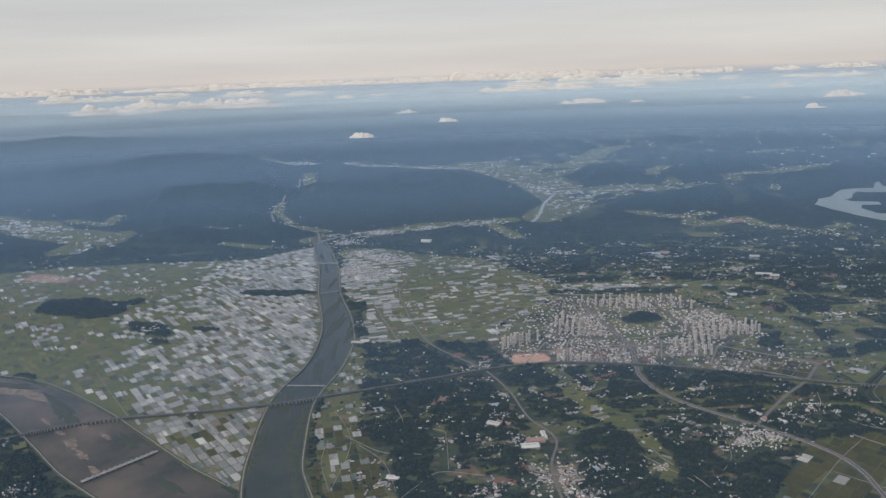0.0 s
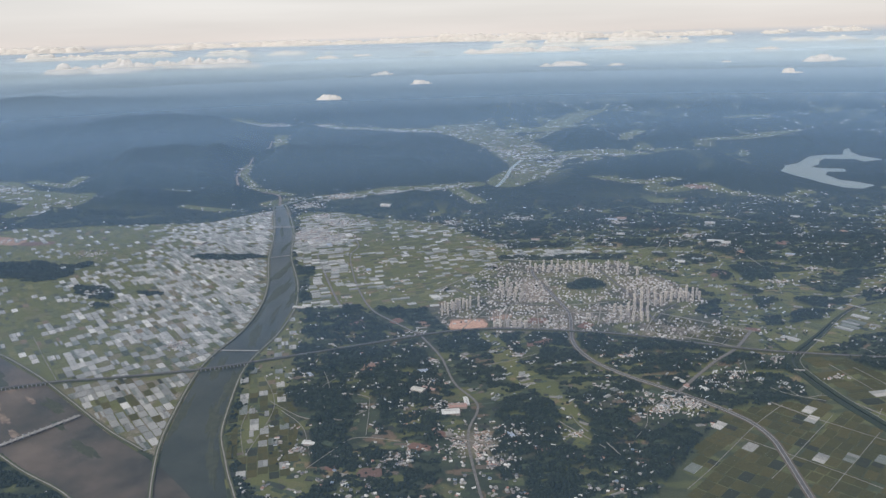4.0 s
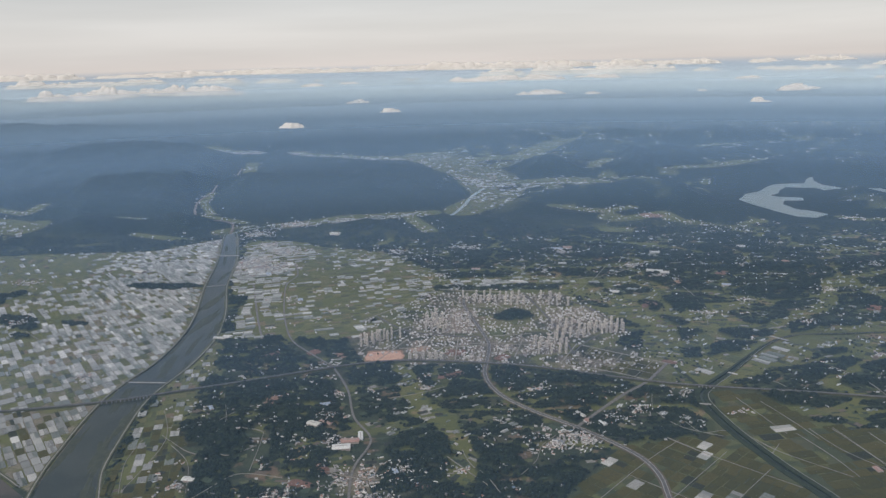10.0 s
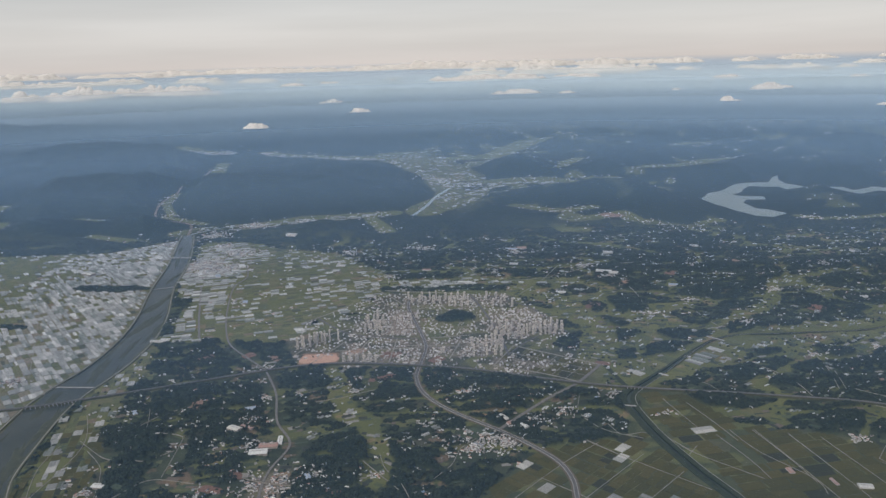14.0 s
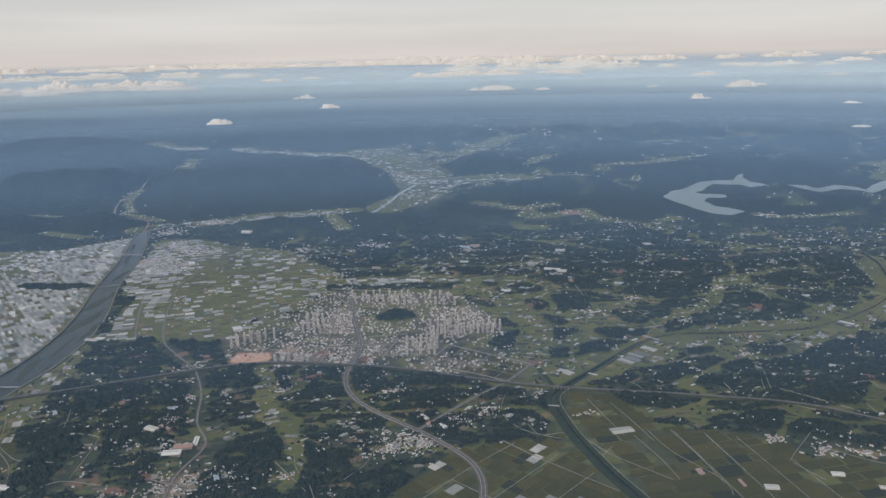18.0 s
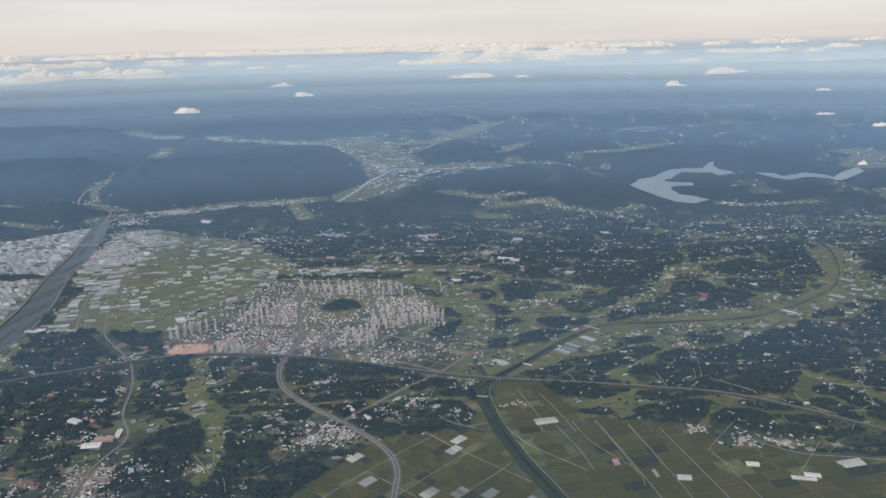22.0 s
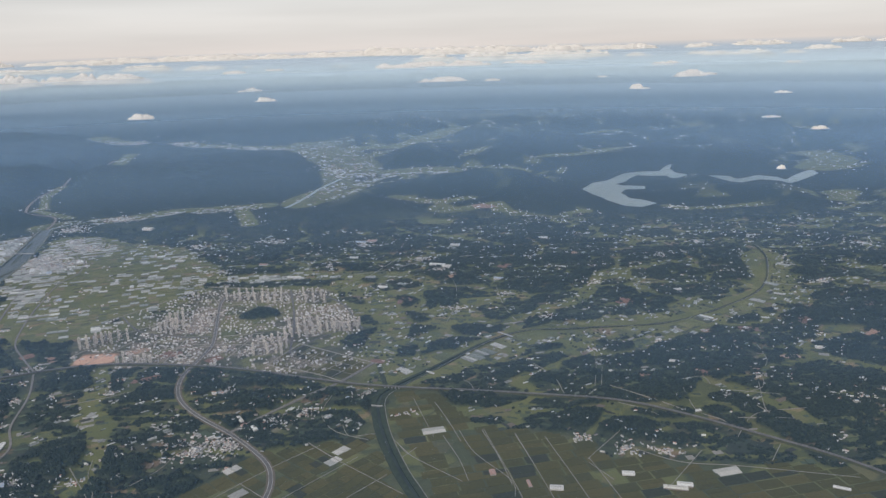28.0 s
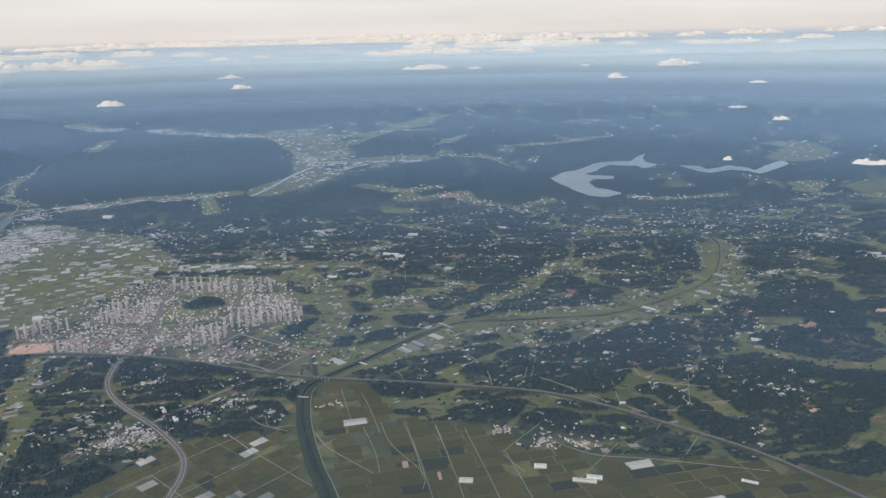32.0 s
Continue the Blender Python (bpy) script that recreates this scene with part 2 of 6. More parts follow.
NORTHPLAIN = [(-125, 880), (-90, 880), (40, 800), (90, 720), (85, 665), (80, 640), (64, 605), (30, 552), (0, 560), (-70, 560), (-78, 650), (-112, 720)]
GREENS = [([(62, 496), (68, 480), (75, 435), (93, 416), (100, 381), (99, 353)], 8), ([(240, 500), (252, 560), (238, 625), (208, 668)], 15),
          ([(250, 470), (300, 490), (337, 520), (400, 532), (470, 545), (556, 593), (590, 700)], 21), ([(440, 440), (462, 420), (475, 385)], 6), ([(85, 690), (170, 694), (250, 684)], 14), ([(150, 740), (230, 728), (300, 745)], 7),
          ([(520, 470), (560, 440), (640, 430)], 7), ([(345, 560), (400, 600), (430, 660), (500, 690)], 8), ([(-80, 540), (-76, 480), (-72, 420), (-62, 350), (-40, 320)], 14), ([(560, 360), (620, 380), (700, 390)], 12)]
CLEARINGS = [([(50, 408), (46, 380), (42, 350), (46, 300)], 17), ([(17, 500), (31, 462), (39, 423)], 7), ([(150, 400), (160, 385), (140, 372)], 12), ([(-12, 409), (-9, 380), (-12, 360), (20, 352)], 7), ([(352, 378), (372, 366), (395, 360)], 12), ([(180, 425), (205, 432), (235, 445)], 6), ([(15, 505), (0, 524), (-22, 545)], 8), ([(-66, 407), (-48, 389), (-40, 330)], 10)]
# copses on the west plain: x, y, half length, half width, turn
COPSES = [(-338, 678, 42, 24, -0.3), (-250, 610, 30, 9, -0.8), (-204, 604, 12, 5, -0.2), (-160, 705, 42, 9, -0.1), (-410, 885, 60, 36, -0.1), (-300, 690, 14, 8, 0.2), (-470, 640, 30, 12, 0.1), (-232, 575, 9, 5, -0.4)]
EDGE_X = [-900, -357, -223, -167, -131, -90, -8, 79, 172, 274, 342, 416, 476, 637, 1200]
EDGE_Y = [760, 856, 830, 904, 946, 882, 847, 825, 855, 901, 909, 870, 850, 830, 800]
# hills: x, y, half length, half width, turn, height
HILLS = [(-420, 1270, 220, 200, 0.2, 22), (-580, 1580, 360, 170, -0.15, 31), (-330, 1180, 150, 90, 0.3, 8), (-55, 1190, 130, 95, -0.15, 17), (-300, 960, 130, 45, 0.1, 15), (-480, 900, 60, 40, 0, 12), (60, 900, 110, 42, 0.05, 13),
         (-30, 1420, 140, 60, 0.1, 8), (260, 1030, 80, 45, 0.2, 13), (340, 1080, 90, 40, -0.1, 12), (410, 1050, 70, 60, 0.1, 14), (470, 900, 130, 35, 0, 5), (300, 1350, 120, 80, 0.1, 30), (480, 1420, 130, 80, 0, 26), (650, 1040, 60, 40, 0.1, 11), (770, 960, 130, 45, 0, 8),
         (700, 1240, 160, 70, 0.1, 18), (900, 1420, 220, 120, 0, 30), (650, 1750, 320, 120, 0, 24), (200, 1850, 260, 110, 0.1, 20), (-150, 1950, 260, 110, 0, 24), (-1000, 2000, 500, 250, 0, 50), (1100, 1150, 220, 140, 0, 22), (1300, 1800, 400, 200, 0, 28), (400, 2300, 600, 180, 0, 15), (-500, 2500, 600, 220, 0, 18), (1300, 2600, 700, 250, 0, 16), (0, 3200, 1500, 300, 0, 12)]


def lowland(x, y):
    """Share of open valley floor, and a wider share by which the hills give way to it."""
    low, wide = np.zeros(np.shape(x)), np.zeros(np.shape(x))
    wob = 0.6 + 0.8 * fbm(x / 60, y / 60, 3, 5)
    for line, half in VALLEYS:
        p, gap = np.array(line), half * 1.7 + 62
        box = (x > p[:, 0].min() - gap) & (x < p[:, 0].max() + gap) & (y > p[:, 1].min() - gap) & (y < p[:, 1].max() + gap)
        d, _ = away(x[box], y[box], line)
        low[box] = np.maximum(low[box], 1 - smooth(half * 0.75 * wob[box], half * 1.2 * wob[box] + 4, d))
        wide[box] = np.maximum(wide[box], 1 - smooth(half * 0.8, half * 1.3 + 60, d))
    return low, np.maximum(low, wide)


def lake_share(x, y):
    wob = 18 * (fbm(x / 26, y / 26, 3, 9) - 0.5)
    best = np.full(np.shape(x), 1e9)
    for poly in LAKE:
        d, _ = away(x, y, poly + poly[:1])
        best = np.minimum(best, np.where(inside(x, y, poly), -d, d))
    return best + wob * 0.25 - 1.5


def mountain(x, y):
    return smooth(0, 70, y - np.interp(x, EDGE_X, EDGE_Y) + 50 * (fbm(x / 90, y / 90, 3, 3) - 0.5))


def channel(x, y):
    """How far inside the nearest river bed a place lies (negative: on land)."""
    d, s = away(x, y, RIVER)
    deep = np.interp(s, np.linspace(0, 1, len(RIVER_HALF)), RIVER_HALF) - d
    d, s = away(x, y, WEST)
    deep = np.maximum(deep, np.interp(s, np.linspace(0, 1, len(WEST_HALF)), WEST_HALF) - d)
    return np.maximum(deep, 2.6 - away(x, y, CANAL)[0])


def built_up(x, y):
    """How closely the new town is built, 0 to 1."""
    out = np.zeros(np.shape(x))
    for cx, cy, a, b, share in DISTRICTS:
        d = np.maximum(np.abs(x - cx) / a, np.abs(y - cy) / b) + 0.5 * (fbm(x / 10, y / 10, 2, 18) - 0.5)
        out = np.maximum(out, share * smooth(1.1, 0.85, d))
    return out * inside(x, y, CITY) * smooth(11, 13, np.hypot((x - CITY_HILL[0]) * 0.8, (y - CITY_HILL[1]) * 1.15))


def loosely(x, y, poly, by=16):
    """Inside an area whose outline wanders."""
    return inside(x + by * (fbm(x / 14, y / 14, 3, 15) - 0.5), y + by * (fbm(x / 15, y / 12, 3, 16) - 0.5), poly)


def dales(x, y):
    """Narrow farmed dales that wind between the wooded rises."""
    bend = 1 - np.abs(2 * fbm(x / 62 + 0.3 * fbm(x / 20, y / 20, 2, 58), y / 34, 2, 57) - 1)
    return smooth(0.885, 0.925, bend + 0.06 * (fbm(x / 8, y / 6, 2, 59) - 0.5)) * smooth(60, 140, x + 0.25 * (y - 400))


def woods(x, y):
    """Share of woodland in the near country, 0 to 1."""
    near = y < 1050
    out = np.zeros(np.shape(x))
    x, y = x[near], y[near]
    n = 0.13 * fbm(x / 40, y / 26, 3, 21) + 0.42 * fbm(x / 13, y / 6, 3, 25) + 0.45 * fbm(x / 4.6, y / 2.6, 2, 27)
    fuller = 0.045 * smooth(330, 400, x) * smooth(500, 440, y)
    wood = smooth(0.462, 0.474, n + fuller) * (1 - dales(x, y) * (1 - 9 * fuller))
    open_ = loosely(x, y, PADDY, 8) | inside(x, y, CITY) | loosely(x, y, CITY, 14) | loosely(x, y, NORTHPLAIN, 26)
    wood = wood * ~open_
    copse = np.zeros(len(x))
    for cx, cy, a, b, turn in COPSES:
        c, s = math.cos(turn), math.sin(turn)
        u, v = ((x - cx) * c + (y - cy) * s) / a, ((y - cy) * c - (x - cx) * s) / b
        copse = np.maximum(copse, smooth(1.15, 0.9, np.hypot(u, v) + 0.9 * (fbm(x / 12, y / 12, 3, 33) - 0.5)))
    wood = np.where(inside(x, y, WESTPLAIN), copse, wood)
    for line, half in GREENS:
        d, _ = away(x, y, line)
        wood = wood * smooth(half * 0.7, half * 1.0, d + 8 * (fbm(x / 12, y / 12, 2, 8) - 0.5))
    for line, half in CLEARINGS:
        wood = wood * smooth(half * 0.6, half * 1.1, away(x, y, line)[0] + 10 * (fbm(x / 7, y / 7, 2, 12) - 0.5))
    for line, gap in ((EXPRESS, 3.0), (CURVE_ROAD, 3.2), (VILLAGE_ROAD, 3.0), (DIAGONAL, 3.6), (NORTH_ROAD, 3.0)):
        wood = wood * far_from(x, y, line, gap)
    wood = wood * smooth(0, 2, -channel(x, y) - 1.5)
    hill = smooth(13, 11, np.hypot((x - CITY_HILL[0]) * 0.8, (y - CITY_HILL[1]) * 1.15))
    out[near] = np.maximum(wood, hill)
    return out


def ground_z(x, y, known=None):
    x, y = np.asarray(x, float), np.asarray(y, float)
    shape = x.shape
    x, y = x.ravel(), y.ravel()
    m, low, wood = known if known else (mountain(x, y), lowland(x, y)[1], woods(x, y))
    z = np.zeros(len(x))
    up = m * (1 - low) > 0.01
    xu, yu = x[up], y[up]
    tall = np.zeros(len(xu)) + 5
    for hx, hy, a, b, turn, h in HILLS:
        c, s = math.cos(turn), math.sin(turn)
        u, v = ((xu - hx) * c + (yu - hy) * s) / a, ((yu - hy) * c - (xu - hx) * s) / b
        tall = tall + h * np.exp(-0.9 * (u * u + v * v))
    ridge = 1 - np.abs(2 * fbm(xu / 190, yu / 150, 3, 41) - 1)
    z[up] = (m * (1 - low))[up] * tall * (0.5 + 0.62 * ridge ** 1.5 + 0.22 * fbm(xu / 45, yu / 45, 2, 44))
    nr = y < 1050
    xn, yn = x[nr], y[nr]
    zn = (1 - m[nr]) * wood[nr] * 2.6 * smooth(0.40, 0.7, fbm(xn / 40, yn / 26, 2, 21))
    zn = zn + 4.0 * np.exp(-(np.hypot((xn - CITY_HILL[0]) * 0.8, (yn - CITY_HILL[1]) * 1.15) / 8.5) ** 2)
    z[nr] += zn - 0.9 * smooth(0, 1.6, channel(xn, yn))
    lk = (y > 850) & (y < 1330) & (x > 400) & (x < 980)
    lake = lake_share(x[lk], y[lk])
    z[lk] = z[lk] * smooth(2, 80, lake) - 0.8 * smooth(0, 5, -lake) + 0.25 * (lake > 0)
    return z.reshape(shape)


# ---- materials ----
def nodes_of(name):
    m = bpy.data.materials.new(name)
    m.use_nodes = True
    return m, m.node_tree.nodes, m.node_tree.links, m.node_tree.nodes["Principled BSDF"]


def noise_node(n, l, scale, detail=4.0, vec=None, rough=0.6):
    t = n.new("ShaderNodeTexNoise")
    t.inputs["Scale"].default_value, t.inputs["Detail"].default_value, t.inputs["Roughness"].default_value = scale, detail, rough
    if vec is None:
        g = n.new("ShaderNodeNewGeometry")
        vec = g.outputs["Position"]
    l.new(vec, t.inputs["Vector"])
    return t


def ramp_node(n, l, fac, stops, interp="LINEAR"):
    r = n.new("ShaderNodeValToRGB")
    r.color_ramp.interpolation = interp
    e = r.color_ramp.elements
    e[0].position, e[0].color = stops[0][0], (*stops[0][1], 1)
    e[1].position, e[1].color = stops[-1][0], (*stops[-1][1], 1)
    for at, col in stops[1:-1]:
        e.new(at).color = (*col, 1)
    l.new(fac, r.inputs["Fac"])
    return r


def mix_node(n, l, fac, a, b, mode="MIX"):
    x = n.new("ShaderNodeMix")
    x.data_type, x.blend_type = "RGBA", mode
    for key, v in (("Factor", fac), ("A", a), ("B", b)):
        if isinstance(v, (int, float)):
            x.inputs[key].default_value = v
        elif isinstance(v, tuple):
            x.inputs[key].default_value = (*v, 1)
        else:
            l.new(v, x.inputs[key])
    return x.outputs["Result"]


def surface(name, stops, by="noise", scale=0.3, rough=0.85, grain=0.25, grain_scale=4.0, bump=0.0, metal=0.0):
    """A matt surface: colours picked by noise, by island or by object, worn by finer noise."""
    m, n, l, p = nodes_of(name)
    if by == "island":
        fac = n.new("ShaderNodeNewGeometry").outputs["Random Per Island"]
    elif by == "object":
        fac = n.new("ShaderNodeObjectInfo").outputs["Random"]
    else:
        fac = noise_node(n, l, scale).outputs["Fac"]
    col = ramp_node(n, l, fac, stops, "LINEAR" if by == "noise" else "CONSTANT").outputs["Color"]
    g = noise_node(n, l, grain_scale, 5.0)
    shade = ramp_node(n, l, g.outputs["Fac"], [(0.3, (1 - grain,) * 3), (0.7, (1 + grain * 0.4,) * 3)]).outputs["Color"]
    col = mix_node(n, l, 1.0, col, shade, "MULTIPLY")
    l.new(col, p.inputs["Base Color"])
    p.inputs["Roughness"].default_value, p.inputs["Metallic"].default_value = rough, metal
    p.inputs["Specular IOR Level"].default_value = 0.25
    if bump:
        b = n.new("ShaderNodeBump")
        b.inputs["Strength"].default_value, b.inputs["Distance"].default_value = bump, 0.4
        l.new(g.outputs["Fac"], b.inputs["Height"])
        l.new(b.outputs[0], p.inputs["Normal"])
    return m


def ground_material():
    m, n, l, p = nodes_of("country_ground")
    at = n.new("ShaderNodeAttribute")
    at.attribute_name = "cover"
    sep = n.new("ShaderNodeSeparateColor")
    l.new(at.outputs["Color"], sep.inputs["Color"])
    big, mid, small = noise_node(n, l, 0.035, 4), noise_node(n, l, 0.14, 5), noise_node(n, l, 0.7, 5)
    vor = n.new("ShaderNodeTexVoronoi")
    vor.inputs["Scale"].default_value = 0.09
    geo = n.new("ShaderNodeNewGeometry")
    l.new(geo.outputs["Position"], vor.inputs["Vector"])
    vsep = n.new("ShaderNodeSeparateColor")
    l.new(vor.outputs["Color"], vsep.inputs["Color"])
    field = ramp_node(n, l, vsep.outputs[0], [(0.0, (0.072, 0.082, 0.040)), (0.3, (0.105, 0.112, 0.046)), (0.55, (0.082, 0.092, 0.045)), (0.8, (0.120, 0.122, 0.053)), (1.0, (0.112, 0.100, 0.062))]).outputs["Color"]
    field = mix_node(n, l, 0.45, field, ramp_node(n, l, big.outputs["Fac"], [(0.3, (0.074, 0.086, 0.040)), (0.7, (0.120, 0.122, 0.052))]).outputs["Color"])
    scrub = ramp_node(n, l, vsep.outputs[1], [(0.0, (0.026, 0.037, 0.028)), (0.35, (0.038, 0.049, 0.034)), (0.65, (0.031, 0.042, 0.031)), (0.85, (0.052, 0.063, 0.040)), (1.0, (0.066, 0.063, 0.049))]).outputs["Color"]
    scrub = mix_node(n, l, 0.4, scrub, ramp_node(n, l, mid.outputs["Fac"], [(0.35, (0.026, 0.036, 0.028)), (0.65, (0.062, 0.072, 0.045))]).outputs["Color"])
    field = mix_node(n, l, at.outputs["Alpha"], scrub, field)
    wood = ramp_node(n, l, small.outputs["Fac"], [(0.3, (0.012, 0.019, 0.017)), (0.55, (0.019, 0.029, 0.023)), (0.75, (0.030, 0.041, 0.030))]).outputs["Color"]
    town = ramp_node(n, l, small.outputs["Fac"], [(0.28, (0.074, 0.070, 0.053)), (0.42, (0.145, 0.125, 0.104)), (0.56, (0.205, 0.175, 0.150)), (0.74, (0.32, 0.275, 0.24))]).outputs["Color"]
    earth = ramp_node(n, l, small.outputs["Fac"], [(0.3, (0.20, 0.12, 0.085)), (0.7, (0.34, 0.22, 0.16))]).outputs["Color"]
    col = mix_node(n, l, sep.outputs[1], field, town)
    col = mix_node(n, l, sep.outputs[2], col, earth)
    col = mix_node(n, l, sep.outputs[0], col, wood)
    l.new(col, p.inputs["Base Color"])
    p.inputs["Roughness"].default_value, p.inputs["Specular IOR Level"].default_value = 0.95, 0.1
    b = n.new("ShaderNodeBump")
    b.inputs["Strength"].default_value, b.inputs["Distance"].default_value = 0.6, 0.8
    l.new(small.outputs["Fac"], b.inputs["Height"])
    l.new(b.outputs[0], p.inputs["Normal"])
    return m


def water_material(name, dark, light, scale, gloss=0.2):
    m, n, l, p = nodes_of(name)
    w = noise_node(n, l, scale, 4)
    l.new(ramp_node(n, l, w.outputs["Fac"], [(0.35, dark), (0.7, light)]).outputs["Color"], p.inputs["Base Color"])
    p.inputs["Roughness"].default_value, p.inputs["Specular IOR Level"].default_value = 0.3, gloss
    b = n.new("ShaderNodeBump")
    b.inputs["Strength"].default_value, b.inputs["Distance"].default_value = 0.15, 0.05
    l.new(noise_node(n, l, 6, 2).outputs["Fac"], b.inputs["Height"])
    l.new(b.outputs[0], p.inputs["Normal"])
    return m


GROUND = ground_material()
RIVER_WATER = water_material("river_water", (0.026, 0.034, 0.028), (0.046, 0.053, 0.044), 0.03, 0.07)
BROWN_WATER = water_material("brown_river_water", (0.034, 0.036, 0.030), (0.112, 0.090, 0.071), 0.024, 0.06)
CANAL_WATER = water_material("canal_water", (0.018, 0.026, 0.020), (0.032, 0.042, 0.030), 0.1, 0.06)
LAKE_WATER = water_material("lake_water", (0.11, 0.14, 0.125), (0.155, 0.18, 0.16), 0.01, 0.22)
ASPHALT = surface("asphalt", [(0.3, (0.075, 0.075, 0.076)), (0.7, (0.125, 0.122, 0.118))], scale=0.4)
WORN = surface("worn_pale_asphalt", [(0.3, (0.11, 0.104, 0.097)), (0.7, (0.175, 0.163, 0.15))], scale=0.4)
VERGE = surface("bare_road_verge", [(0.3, (0.075, 0.066, 0.048)), (0.7, (0.135, 0.112, 0.086))], scale=0.35)
CANAL_GRASS = surface("rank_canal_grass", [(0.3, (0.016, 0.026, 0.016)), (0.7, (0.034, 0.046, 0.024))], scale=0.3)
CONCRETE = surface("pale_concrete", [(0.3, (0.24, 0.23, 0.22)), (0.7, (0.36, 0.35, 0.33))], scale=0.5)
TRACK = surface("pale_track", [(0.3, (0.17, 0.16, 0.135)), (0.7, (0.27, 0.25, 0.215))], scale=0.6)
LEVEE = surface("grassy_levee", [(0.3, (0.045, 0.055, 0.034)), (0.7, (0.085, 0.088, 0.052))], scale=0.3)
SAND = surface("river_sand", [(0.35, (0.11, 0.088, 0.070)), (0.65, (0.22, 0.172, 0.138))], scale=0.3)
REED = surface("reed_bed", [(0.3, (0.034, 0.043, 0.030)), (0.7, (0.062, 0.067, 0.044))], scale=0.3)


# ---- mesh helpers ----
def raw_mesh(name, verts, quads, mats, index=None, tris=None):
    """A mesh from arrays of corners and faces, quickly."""
    me = bpy.data.meshes.new(name)
    verts = np.asarray(verts, np.float32)
    quads = np.asarray(quads, np.int32).reshape(-1, 4)
    tris = np.zeros((0, 3), np.int32) if tris is None else np.asarray(tris, np.int32).reshape(-1, 3)
    me.vertices.add(len(verts))
    me.vertices.foreach_set("co", verts.ravel())
    me.loops.add(quads.size + tris.size)
    me.loops.foreach_set("vertex_index", np.concatenate([quads.ravel(), tris.ravel()]))
    me.polygons.add(len(quads) + len(tris))
    starts = np.concatenate([np.arange(len(quads)) * 4, quads.size + np.arange(len(tris)) * 3])
    me.polygons.foreach_set("loop_start", starts.astype(np.int32))
    for mt in mats if isinstance(mats, (list, tuple)) else [mats]:
        me.materials.append(mt)
    if index is not None:
        me.polygons.foreach_set("material_index", np.asarray(index, np.int32))
    me.polygons.foreach_set("use_smooth", np.zeros(len(me.polygons), bool))
    me.update(calc_edges=True)
    me.validate()
    return me


def part(name, me, parent=None, label="", m=None):
    ob = new(name, me)
    ob.parent = parent
    if m is not None:
        ob.matrix_basis = m
    return tagged(ob, label)


def ribbon(name, line, half, z, mat, thick=0.0, rise=None):
    """A strip along a line, of one half width or one for each point; thick gives it sides."""
    line = np.asarray(line, float)
    half = np.broadcast_to(half, len(line)).astype(float)
    d = np.gradient(line[:, :2], axis=0)
    d /= np.linalg.norm(d, axis=1)[:, None] + 1e-9
    nrm = np.c_[-d[:, 1], d[:, 0]]
    zz = np.broadcast_to(z, len(line)) if rise is None else rise
    l, r = np.c_[line[:, :2] + nrm * half[:, None], zz], np.c_[line[:, :2] - nrm * half[:, None], zz]
    n = len(line)
    i = np.arange(n - 1)
    if not thick:
        return raw_mesh(name, np.r_[l, r], np.c_[i, n + i, n + i + 1, i + 1], mat)
    lo = np.r_[l, r] - (0, 0, thick)
    faces = [np.c_[i, n + i, n + i + 1, i + 1], np.c_[i + 1, 2 * n + i + 1, 2 * n + i, i], np.c_[n + i, 3 * n + i, 3 * n + i + 1, n + i + 1], np.c_[2 * n + i, 2 * n + i + 1, 3 * n + i + 1, 3 * n + i]]
    return raw_mesh(name, np.r_[l, r, lo], np.concatenate(faces), mat)


def offset(line, by):
    line = np.asarray(line, float)
    d = np.gradient(line, axis=0)
    d /= np.linalg.norm(d, axis=1)[:, None] + 1e-9
    return line + np.c_[-d[:, 1], d[:, 0]] * np.broadcast_to(by, len(line))[:, None]


# ---- ground ----
SHEET = {}


